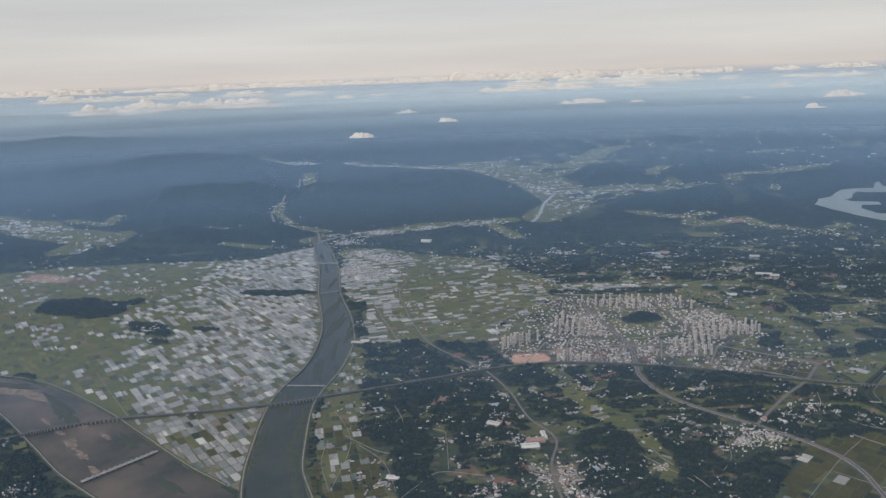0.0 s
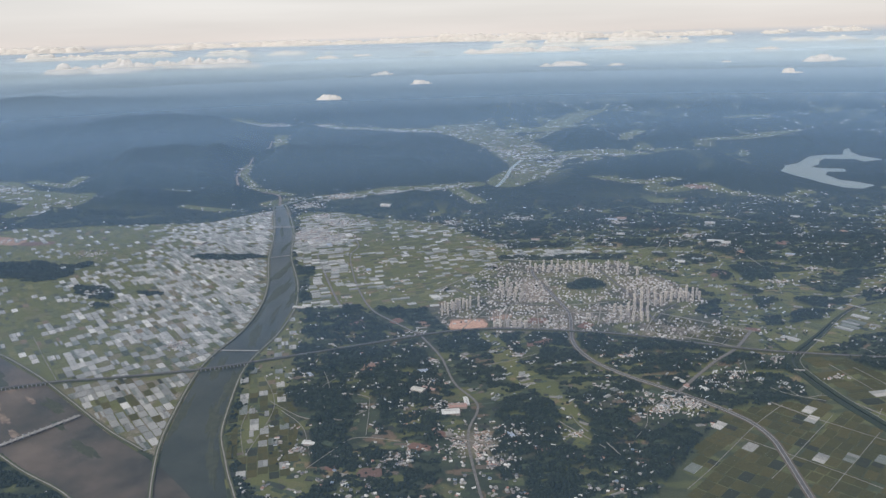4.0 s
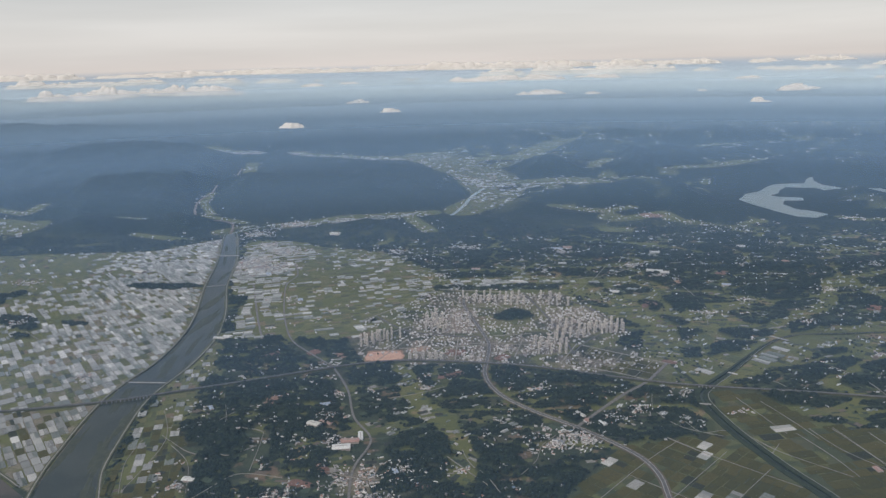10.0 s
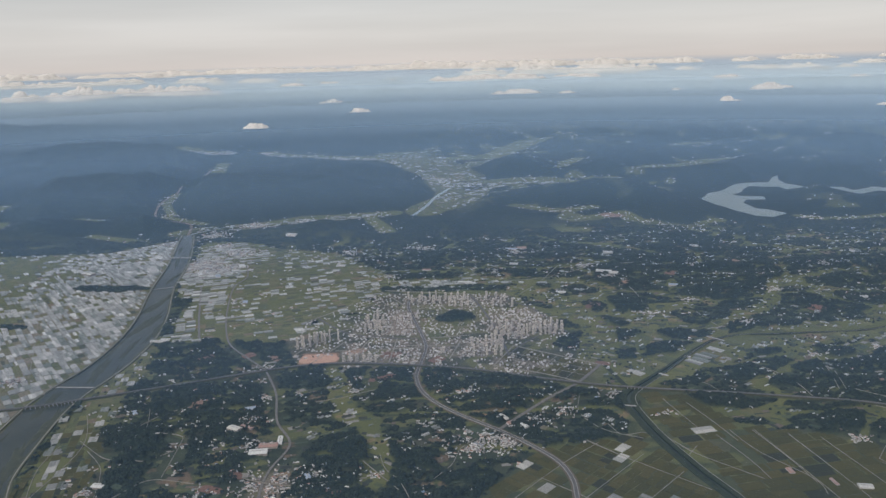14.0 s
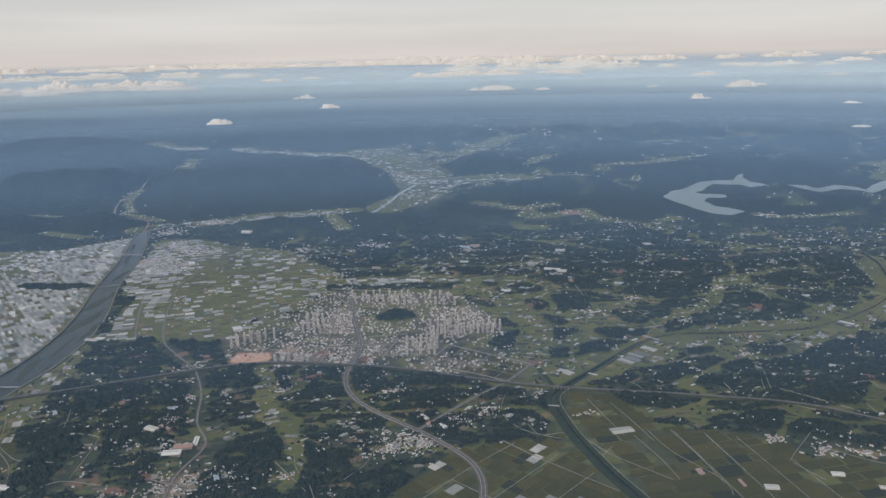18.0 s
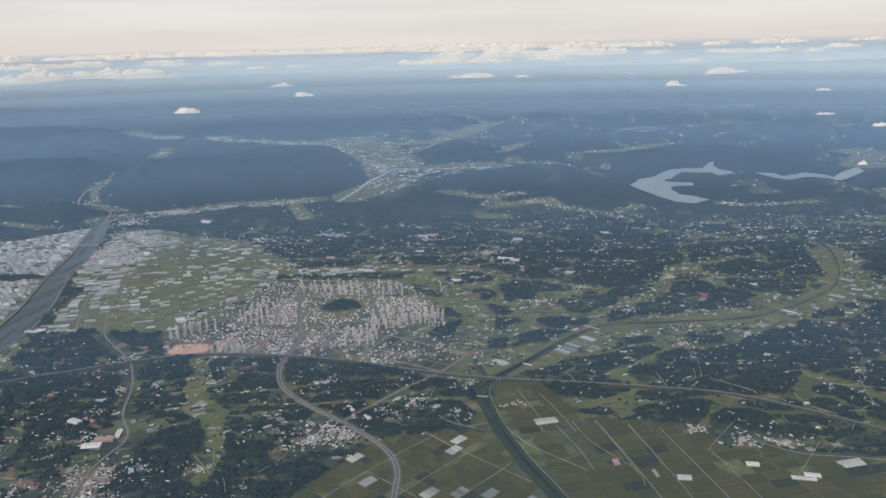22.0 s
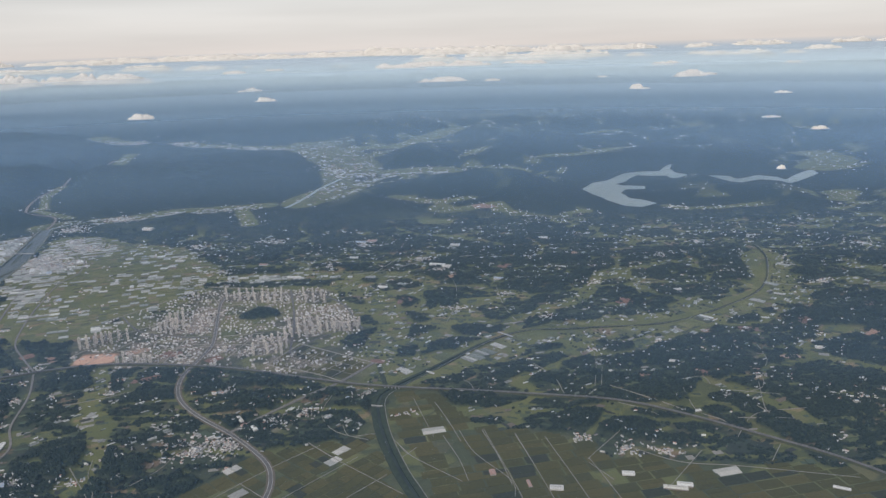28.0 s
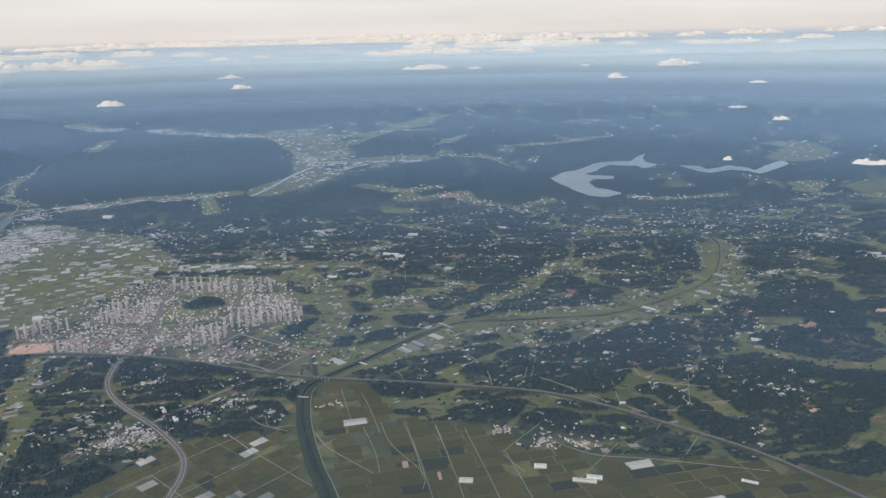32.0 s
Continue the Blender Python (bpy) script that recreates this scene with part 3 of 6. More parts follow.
def build_ground():
    ys = np.concatenate([np.linspace(-2500, -200, 22)[:-1], np.linspace(-200, 200, 101)[:-1], np.geomspace(200, 4930, 760)])
    u = np.linspace(-1, 1, 720)
    u = np.sign(u) * (0.8 * np.abs(u) + 0.2 * np.abs(u) ** 6)
    span = 150 + 0.78 * np.clip(ys, 250, None)
    X = 160 + u[None, :] * span[:, None]
    Y = np.repeat(ys[:, None], len(u), 1)
    x, y = X.ravel(), Y.ravel()
    m, (low, give), wd = mountain(x, y), lowland(x, y), woods(x, y)
    z = ground_z(x, y, (m, give, wd))
    ny, nx = X.shape
    SHEET.update(ys=ys, u=u, span=span, z=z.reshape(ny, nx))
    a = (np.arange(ny - 1)[:, None] * nx + np.arange(nx - 1)[None, :]).ravel()
    me = raw_mesh("ground", np.c_[x, y, z], np.c_[a, a + 1, a + nx + 1, a + nx], GROUND)
    wood = np.maximum(m * (1 - smooth(0.35, 0.65, low)) * (0.9 + 0.1 * fbm(x / 20, y / 20, 2, 4)), wd * (1 - m))
    clear = smooth(0.60, 0.64, fbm(x / 42, y / 46, 4, 61)) * m * (y < 2100) * smooth(120, 260, x + 0.12 * (y - 900)) * (1 - smooth(4, 14, z) * 0.5)
    by_lake = (x > 470) & (x < 900) & (y > 900) & (y < 1270)
    clear[by_lake] *= smooth(30, 70, lake_share(x[by_lake], y[by_lake]))
    wood = wood * (1 - 0.8 * clear)
    town = np.zeros(len(x))
    cb = (x > 10) & (x < 250) & (y > 450) & (y < 680)
    town[cb] = built_up(x[cb], y[cb]) * (0.35 + 0.65 * smooth(0.36, 0.5, fbm(x[cb] / 6, y[cb] / 6, 3, 17)))
    for vx, vy, r in ((-107, 770, 30), (-150, 880, 26), (-85, 761, 26), (-90, 965, 22), (-30, 980, 18), (-300, 1735, 60), (-240, 1720, 40), (40, 812, 14), (215, 800, 20), (289, 690, 12), (188, 412, 12), (52, 352, 16)):
        town = np.maximum(town, 0.75 * smooth(r, r * 0.4, np.hypot(x - vx, (y - vy) * 0.8) + 0.7 * r * (fbm(x / 8, y / 8, 3, 29) - 0.5)))
    town = np.maximum(town, 0.7 * inside(x, y, WESTPLAIN) * smooth(-215, -165, x + 0.10 * (y - 500)) * smooth(0.35, 0.6, fbm(x / 9, y / 9, 3, 19)))
    earth = smooth(14, 11, np.abs(x - 51) + 4 * (fbm(x / 5, y / 5, 2, 2) - .5)) * smooth(11, 8, np.abs(y - 517))
    earth = np.maximum(earth, smooth(7, 4, np.hypot(x - 357, y - 966)) * 0.4)
    earth = np.maximum(earth, smooth(0.70, 0.73, fbm(x / 13, y / 11, 3, 77)) * (1 - m) * (y < 900) * (x > -60) * (1 - inside(x, y, PADDY)) * (1 - inside(x, y, CITY)) * 0.35)
    # paddy ground is weighted towards dark scrub, which stands for cloud shade
    bright = np.maximum(smooth(0.2, 0.7, low) * m, np.maximum((inside(x, y, WESTPLAIN) | loosely(x, y, NORTHPLAIN, 26)) * 1.0, inside(x, y, PADDY) * 0.3))
    bright = np.maximum(bright, clear)
    nr = y < 1000
    for line, half in GREENS:
        d, _ = away(x[nr], y[nr], line)
        bright[nr] = np.maximum(bright[nr], smooth(half * 1.2, half * 0.8, d + 8 * (fbm(x[nr] / 12, y[nr] / 12, 2, 8) - 0.5)))
    bright = np.maximum(bright, (1 - m) * 0.85 * smooth(0.575, 0.66, fbm(x / 20, y / 10, 3, 52)))
    bright[nr] = np.maximum(bright[nr], (1 - m[nr]) * dales(x[nr], y[nr]))
    cover = np.c_[np.clip(wood, 0, 1), np.clip(town * (1 - wood), 0, 1), np.clip(earth, 0, 1), np.clip(bright, 0, 1)].astype(np.float32)
    me.attributes.new("cover", "FLOAT_COLOR", "POINT").data.foreach_set("color", cover.ravel())
    me.polygons.foreach_set("use_smooth", np.ones(len(me.polygons), bool))
    return tagged(new("ground", me), "green and wooded plain with dark forested hills", "ground", kind="structure")



def level(x, y):
    """The height of the ground sheet at places on it."""
    x, y = np.asarray(x, float), np.asarray(y, float)
    ys, u, z = SHEET["ys"], SHEET["u"], SHEET["z"]
    j = np.clip(np.searchsorted(ys, y) - 1, 0, len(ys) - 2)
    q = np.clip((y - ys[j]) / (ys[j + 1] - ys[j]), 0, 1)
    across = (x - 160) / np.interp(y, ys, SHEET["span"])
    i = np.clip(np.searchsorted(u, across) - 1, 0, len(u) - 2)
    p = np.clip((across - u[i]) / (u[i + 1] - u[i]), 0, 1)
    out = (z[j, i] * (1 - p) + z[j, i + 1] * p) * (1 - q) + (z[j + 1, i] * (1 - p) + z[j + 1, i + 1] * p) * q
    return out if out.shape else float(out)


ground = build_ground()

# ---- rivers, canal, lake ----
river_line = spline(RIVER, 6)
river_half = np.interp(np.linspace(0, 1, len(river_line)), np.linspace(0, 1, len(RIVER_HALF)), RIVER_HALF)
tagged(new("river", ribbon("river", river_line, river_half + 0.4, -0.3, RIVER_WATER)), "wide grey-green river between grassy levees", "river", kind="structure")
west_line = spline(WEST, 6)
west_half = np.interp(np.linspace(0, 1, len(west_line)), np.linspace(0, 1, len(WEST_HALF)), WEST_HALF)
tagged(new("river_west", ribbon("river_west", west_line, west_half + 0.4, -0.28, BROWN_WATER)), "broad brown river with sandy shallows", "river", kind="structure")
canal_line = spline(CANAL, 6)
canal_half = np.interp(canal_line[:, 1], (440, 480, 525), (1.0, 0.6, 0.2))
tagged(new("canal", ribbon("canal", canal_line, canal_half * 1.3, -0.3, CANAL_WATER)), "dark narrow canal crossing the rice fields", "canal", kind="structure")
for nm, ln, w, lab in (("stream", STREAM, 1.6, "pale winding stream in a mountain valley"), ("river_far", FAR_RIVER, 2.6, "pale river bend at the foot of the hills"), ("river_valley", VALLEY_RIVER, 1.2, "narrow river along the hill foot")):
    ln = spline(ln, 6)
    z = level(ln[:, 0], ln[:, 1]) + 0.35
    tagged(new(nm, ribbon(nm, ln, w, 0, LAKE_WATER if nm != "stream" else SAND, rise=z)), lab, "river", kind="structure")
lake_me = raw_mesh("lake", [(430, 880, -0.1), (960, 880, -0.1), (960, 1300, -0.1), (430, 1300, -0.1)], [(0, 1, 2, 3)], LAKE_WATER)
tagged(new("lake", lake_me), "pale reservoir winding between dark wooded hills", "lake", kind="structure")
tagged(new("pond", raw_mesh("pond", [(418, 358, 0.14), (440, 354, 0.14), (447, 368, 0.14), (427, 374, 0.14)], [(0, 1, 2, 3)], CANAL_WATER)), "dark farm pond beside the expressway", "pond", kind="structure")

# ---- roads ----
def road(name, line, half, z, mat, label, per=8):
    ln = spline(line, per)
    zz = level(ln[:, 0], ln[:, 1])
    zz = np.convolve(np.pad(zz, 3, mode="edge"), np.ones(7) / 7, "valid") + z
    return tagged(new(name, ribbon(name, ln, half, 0, mat, 0.5, zz)), label, "road", kind="structure")


for nm, ln, half, lab in (("road_curve", CURVE_ROAD, 0.8, "pale two-lane road curving through the fields"), ("road_village", VILLAGE_ROAD, 0.65, "grey country road lined with houses"),
                          ("road_north", NORTH_ROAD, 0.6, "grey road leading north to the river town"), ("road_diagonal", DIAGONAL, 1.0, "straight pale road to the new town"), ("road_river", RIVER_ROAD, 0.8, "straight pale road between fields")):
    road(nm, ln, half, 0.35, ASPHALT if nm == "road_curve" else WORN, lab)

for s in (-1.6, 1.6):
    ln = spline(CURVE_ROAD, 8)
    tagged(new("road_verge", ribbon("road_verge", offset(ln, s), 0.5, 0, VERGE, 0.4, level(ln[:, 0], ln[:, 1]) + 0.22)), "bare brownish verge of the curving road", "road verge", kind="structure")
for s in (-0.93, 0.93):
    ln = spline(CURVE_ROAD, 8)
    tagged(new("road_shoulder", ribbon("road_shoulder", offset(ln, s), 0.10, 0, CONCRETE, 0.5, level(ln[:, 0], ln[:, 1]) + 0.38)), "pale concrete shoulder of the curving road", "road shoulder", kind="structure")
express_line = spline(EXPRESS, 8)
BARRIER = surface("weathered_barrier", [(0.3, (0.11, 0.11, 0.107)), (0.7, (0.17, 0.165, 0.158))], scale=0.4)
expressway = tagged(new("expressway"), "long grey concrete expressway on an embankment and bridges", "expressway", kind="structure")
part("deck", ribbon("deck", express_line, 0.66, 1.5, ASPHALT, 0.3), expressway)
for s in (-0.66, 0.66):
    part("barrier", ribbon("barrier", offset(express_line, s), 0.04, 1.66, BARRIER, 0.18), expressway)
part("median", ribbon("median", express_line, 0.04, 1.56, BARRIER, 0.06), expressway)
part("embankment", ribbon("embankment", express_line, 0.6, 1.2, LEVEE, 1.4), expressway)

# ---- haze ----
# Haze is imitated by upright tinted sheets whose opacity changes with height.
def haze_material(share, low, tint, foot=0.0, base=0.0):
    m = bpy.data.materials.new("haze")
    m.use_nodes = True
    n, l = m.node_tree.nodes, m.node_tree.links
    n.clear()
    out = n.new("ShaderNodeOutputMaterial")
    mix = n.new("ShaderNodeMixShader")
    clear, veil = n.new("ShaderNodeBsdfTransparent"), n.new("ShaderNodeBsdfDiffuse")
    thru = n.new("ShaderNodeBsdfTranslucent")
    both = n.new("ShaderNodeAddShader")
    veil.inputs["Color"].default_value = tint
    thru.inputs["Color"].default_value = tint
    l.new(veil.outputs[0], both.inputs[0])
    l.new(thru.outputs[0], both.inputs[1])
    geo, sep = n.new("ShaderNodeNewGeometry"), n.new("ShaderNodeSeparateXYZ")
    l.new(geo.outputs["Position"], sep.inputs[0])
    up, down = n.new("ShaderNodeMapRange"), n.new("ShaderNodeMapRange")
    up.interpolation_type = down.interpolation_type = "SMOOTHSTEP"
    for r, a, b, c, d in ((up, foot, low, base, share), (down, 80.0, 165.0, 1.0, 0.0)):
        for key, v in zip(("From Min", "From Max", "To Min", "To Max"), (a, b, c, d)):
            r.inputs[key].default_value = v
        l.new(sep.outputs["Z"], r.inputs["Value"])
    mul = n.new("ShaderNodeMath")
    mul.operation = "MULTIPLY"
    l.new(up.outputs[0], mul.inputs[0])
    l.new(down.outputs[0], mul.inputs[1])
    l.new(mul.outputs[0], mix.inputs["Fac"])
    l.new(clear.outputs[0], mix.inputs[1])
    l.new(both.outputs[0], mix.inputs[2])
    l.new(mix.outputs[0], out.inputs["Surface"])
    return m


# distance, opacity and full height of each added sheet; farther ones tinted paler
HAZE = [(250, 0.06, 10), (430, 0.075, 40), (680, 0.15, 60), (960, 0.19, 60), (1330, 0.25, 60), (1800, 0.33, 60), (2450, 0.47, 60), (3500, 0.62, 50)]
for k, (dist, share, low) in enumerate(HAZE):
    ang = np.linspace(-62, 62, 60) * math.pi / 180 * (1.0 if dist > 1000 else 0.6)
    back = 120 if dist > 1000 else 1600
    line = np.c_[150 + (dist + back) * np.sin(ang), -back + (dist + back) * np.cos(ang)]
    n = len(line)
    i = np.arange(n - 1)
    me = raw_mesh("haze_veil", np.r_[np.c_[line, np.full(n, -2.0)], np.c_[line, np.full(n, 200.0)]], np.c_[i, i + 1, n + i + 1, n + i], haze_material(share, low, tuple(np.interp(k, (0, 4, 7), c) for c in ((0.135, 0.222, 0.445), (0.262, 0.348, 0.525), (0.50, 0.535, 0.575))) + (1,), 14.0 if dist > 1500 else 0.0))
    tagged(new("haze_veil", me), "thin tinted sheet standing in for bluish summer haze over the plain", "haze", kind="stuff")


# ---- clouds ----
def cloud_material():
    m, n, l, p = nodes_of("cloud_white")
    w = noise_node(n, l, 0.05, 4)
    l.new(ramp_node(n, l, w.outputs["Fac"], [(0.3, (0.72, 0.695, 0.67)), (0.7, (0.84, 0.81, 0.775))]).outputs["Color"], p.inputs["Base Color"])
    p.inputs["Roughness"].default_value, p.inputs["Specular IOR Level"].default_value = 1.0, 0.0
    thru, both = n.new("ShaderNodeBsdfTranslucent"), n.new("ShaderNodeMixShader")
    thru.inputs["Color"].default_value = (0.95, 0.92, 0.90, 1)
    both.inputs["Fac"].default_value = 0.45
    l.new(p.outputs[0], both.inputs[1])
    l.new(thru.outputs[0], both.inputs[2])
    l.new(both.outputs[0], n["Material Output"].inputs["Surface"])
    return m


CLOUD = cloud_material()


def cloud(x, y, w, h, depth=0.6, seed=0, z=100.0):
    """One heap of billows with a flat base and a ragged outline."""
    r = np.random.RandomState(seed)
    count = int(7 + min(w / 10, 26))
    kx = r.uniform(-0.5, 0.5, count)
    ky = r.uniform(-0.5, 0.5, count) * depth
    core = np.clip(1 - (2 * kx) ** 2 * 0.8 - (2 * ky / depth) ** 2 * 0.4, 0.08, 1)
    rad = (0.10 + 0.14 * r.rand(count)) * (0.5 + 0.7 * core) * (1.0 if w < 90 else 0.75)
    lift = r.uniform(0.25, 1.0, count) * core
    rings, segs = 26, 72
    t = np.linspace(0, 1, rings)[:, None] ** 0.8
    a = np.linspace(0, 2 * math.pi, segs, endpoint=False)[None, :]
    edge = 0.36 + 0.30 * fbm(np.cos(a) * 1.7 + 5, np.sin(a) * 1.7 + 5, 4, seed)
    px, py = t * edge * np.cos(a) * 1.1, t * edge * np.sin(a) * depth * 1.1
    top = np.zeros(px.shape)
    for k in range(count):
        d2 = (px - kx[k]) ** 2 + ((py - ky[k])) ** 2
        top = np.maximum(top, np.sqrt(np.clip(1 - d2 / rad[k] ** 2, 0, 1)) * (0.25 + 0.75 * lift[k]))
    top = np.maximum(top, 0.22 * np.sqrt(np.clip(1 - t, 0, 1))) * (0.9 + 0.2 * fbm(px * 14, py * 14, 2, seed + 3))
    top = top * smooth(1.0, 0.82, t)
    up = np.c_[(px * w).ravel(), (py * w).ravel(), (top * h).ravel()]
    lo = np.c_[(px * w * 0.96).ravel(), (py * w * 0.96).ravel(), (-0.05 * h * (1 - t ** 2) + 0 * a).ravel()]
    i, j = np.meshgrid(np.arange(rings - 1), np.arange(segs), indexing="ij")
    i, j = i.ravel(), j.ravel()
    k2 = (j + 1) % segs
    q = np.c_[i * segs + j, (i + 1) * segs + j, (i + 1) * segs + k2, i * segs + k2]
    n = rings * segs
    e = np.arange(segs)
    last = (rings - 1) * segs
    rim = np.c_[last + e, n + last + e, n + last + (e + 1) % segs, last + (e + 1) % segs]
    me = raw_mesh("cloud", np.r_[up, lo], np.r_[q, n + q[:, ::-1], rim], CLOUD)
    me.polygons.foreach_set("use_smooth", np.ones(len(me.polygons), bool))
    ob = new("cloud", me)
    ob.matrix_basis = pose(x, y, z)
    wide = "long bank of white cloud far over the hills" if w > 150 else "small white fair-weather cumulus cloud with a flat base"
    return tagged(ob, wide, "cloud", "clouds over the hills")


CLOUDS = [(-132, 1216, 36, 11), (-88, 1860, 38, 12), (4, 1512, 36, 12), (362, 2050, 120, 14), (-640, 3670, 170, 30), (950, 1920, 80, 22), (718, 1532, 38, 13), (700, 823, 17, 5), (899, 1319, 28, 6), (640, 560, 24, 4), (549, 592, 7, 4), (707, 951, 20, 3), (1139, 2680, 80, 18), (1207, 2789, 50, 13), (480, 1990, 40, 7), (1015, 1960, 40, 8), (760, 2000, 22, 5), (-110, 1840, 16, 5), (1500, 2500, 60, 10), (330, 2900, 30, 6)]
for k, (x, y, w, h) in enumerate(CLOUDS):
    cloud(x, y, w, h * 0.85, seed=k + 3)
# banks: x, y, spread across, spread in depth, how many, size of each, height of each
BANKS = [(-860, 2560, 300, 240, 14, 120, 36), (-1500, 3800, 420, 300, 12, 160, 32), (-2300, 4500, 500, 250, 12, 200, 34), (500, 3250, 330, 160, 10, 130, 18), (850, 3800, 330, 300, 16, 170, 40), (480, 4450, 520, 260, 18, 210, 40), (1250, 4450, 420, 250, 12, 170, 34), (-300, 4650, 560, 160, 16, 260, 30), (-1150, 4650, 560, 160, 16, 260, 28), (1800, 3700, 300, 300, 7, 110, 22), (2300, 4500, 420, 250, 10, 130, 26), (-400, 3600, 300, 500, 6, 70, 12), (1600, 4100, 500, 400, 8, 90, 18), (3000, 4500, 400, 200, 8, 140, 24)]
rc = random.Random(8)
for k, (x, y, a, d, n, w, h) in enumerate(BANKS):
    for j in range(n):
        s = rc.uniform(0.5, 1.5)
        cx, cy = x + rc.gauss(0, 0.5) * a, min(y + rc.gauss(0, 0.5) * d, 4800)
        cloud(cx, cy, w * s, h * rc.uniform(0.6, 1.2) * s ** 0.5, rc.uniform(0.35, 0.7), 100 + k * 30 + j, 126.0 if cy > 4150 else 100.0)


# ---- levees, river bars, bridges ----
for ln, half, nm in ((river_line, river_half, "levee"), (west_line, west_half, "levee_west")):
    for s in (-1, 1):
        side = offset(ln, s * (half + 1.1))
        keep = side[:, 1] > 352 if nm == "levee_west" and s > 0 else np.ones(len(side), bool)
        side = side[keep]
        lev = tagged(new("levee", ribbon("levee", side, 1.1, 0.55, LEVEE, 0.9)), "grassy river levee with a pale track on top", "levee", kind="structure")
        part("track", ribbon("track", side, 0.3, 0.60, TRACK, 0.04), lev)

for s in (-1, 1):
    side = offset(canal_line, s * 2.5 * canal_half)
    bank = tagged(new("canal_bank", ribbon("canal_bank", side, 1.5 * canal_half, 0.3, CANAL_GRASS, 0.6)), "low grassy canal bank with a farm track", "canal bank", kind="structure")
    if s > 0:
        part("track", ribbon("track", offset(canal_line, s * 4.0 * canal_half), 0.16, 0.34, TRACK, 0.03), bank)

side_line = spline(SIDE_CANAL, 8)
tagged(new("canal_side", ribbon("canal_side", side_line, 1.5, 0.16, CANAL_GRASS, 0.3)), "overgrown side ditch beside the rice fields", "ditch", kind="structure")


def bar(x, y, length, width, turn, mat, label, seed):
    """A low bar of sand or reeds in the river bed, ragged at its edge."""
    seg = 64
    a = np.linspace(0, 2 * math.pi, seg, endpoint=False)
    e = 0.25 + 1.35 * fbm(np.cos(a) * 2.6 + 9, np.sin(a) * 2.6 + 9, 3, seed)
    c, s = math.cos(turn), math.sin(turn)
    rows = []
    for t, z in ((1.0, -0.34), (0.8, -0.22), (0.4, -0.14)):
        u, v = length * e * t * np.cos(a), width * e * t * np.sin(a)
        rows.append(np.c_[x + u * c - v * s, y + u * s + v * c, np.full(seg, z)])
    rows.append(np.array([(x, y, -0.12)]))
    k = np.arange(seg)
    q = np.concatenate([np.c_[r * seg + k, r * seg + (k + 1) % seg, (r + 1) * seg + (k + 1) % seg, (r + 1) * seg + k] for r in (0, 1)])
    tri = np.c_[2 * seg + k, 2 * seg + (k + 1) % seg, np.full(seg, 3 * seg)]
    return tagged(new("river_bar", raw_mesh("river_bar", np.concatenate(rows), q, mat, tris=tri)), label, "river bar", "bars in the rivers", "structure")


# bars: x, y, half length, half width, turn, whether bare sand
BARS = [(-106, 655, 34, 4.0, 1.42, 0), (-98, 600, 32, 4.2, 1.45, 0), (-84, 585, 26, 3.0, 1.55, 0), (-91, 545, 26, 2.6, 1.6, 0), (-118, 735, 22, 2.4, 1.5, 0), (-102, 690, 18, 2.0, 1.35, 0), (-104, 545, 22, 3.4, 1.5, 0), (-97, 510, 26, 4.0, 1.7, 0), (-84, 500, 22, 2.6, 1.65, 0), (-108, 455, 26, 3.6, 1.6, 0), (-94, 430, 26, 3.4, 1.6, 0), (-92, 385, 30, 4.4, 1.75, 0), (-112, 395, 24, 3.2, 1.6, 0), (-134, 800, 30, 2.2, 1.8, 0), (-146, 850, 20, 1.8, 1.8, 0), (-80, 340, 22, 3.6, 1.85, 0),
        (-290, 486, 36, 6.0, -0.45, 1), (-262, 470, 24, 3.4, -0.8, 0), (-246, 452, 26, 6, -0.9, 0), (-226, 432, 9, 3.4, -0.7, 1), (-206, 417, 8, 2.2, -0.8, 1), (-236, 424, 6, 2.0, -0.6, 1), (-190, 410, 14, 4, -0.7, 0), (-320, 502, 40, 5, -0.2, 0), (-150, 360, 16, 3, -0.7, 0), (-222, 409, 12, 3.0, -0.9, 1), (-210, 395, 9, 3.0, -0.9, 1), (-176, 386, 10, 2.4, -0.8, 0), (-252, 440, 10, 1.6, -0.8, 1), (-196, 378, 7, 2.0, -0.8, 1)]
for k, (x, y, a, b, turn, kind) in enumerate(BARS):
    bar(x, y, a, b, turn, SAND if kind else REED, "pale sand bar lying in the river" if kind else "grey-green reed bank lying in the river", k)


def pier_mesh(h):
    bm = bmesh.new()
    bmesh.ops.create_cube(bm, size=1, matrix=pose(0, 0, h / 2 - 0.2) @ Matrix.Diagonal((0.35, 1.5, h, 1)))
    bmesh.ops.create_cube(bm, size=1, matrix=pose(0, 0, h - 0.3) @ Matrix.Diagonal((0.5, 2.3, 0.3, 1)))
    me = bpy.data.meshes.new("pier")
    bm.to_mesh(me)
    bm.free()
    me.materials.append(CONCRETE)
    return me


PIER = pier_mesh(1.6)
for k in range(0, len(express_line) - 1):
    for s in (0.0, 0.5):
        p = express_line[k] * (1 - s) + express_line[k + 1] * s
        if channel(np.array([p[0]]), np.array([p[1]]))[0] > -2 and p[0] < 300:
            d = express_line[k + 1] - express_line[k]
            part("pier", PIER, expressway, m=pose(p[0], p[1], -0.4, 0, 0, math.degrees(math.atan2(d[1], d[0]))))


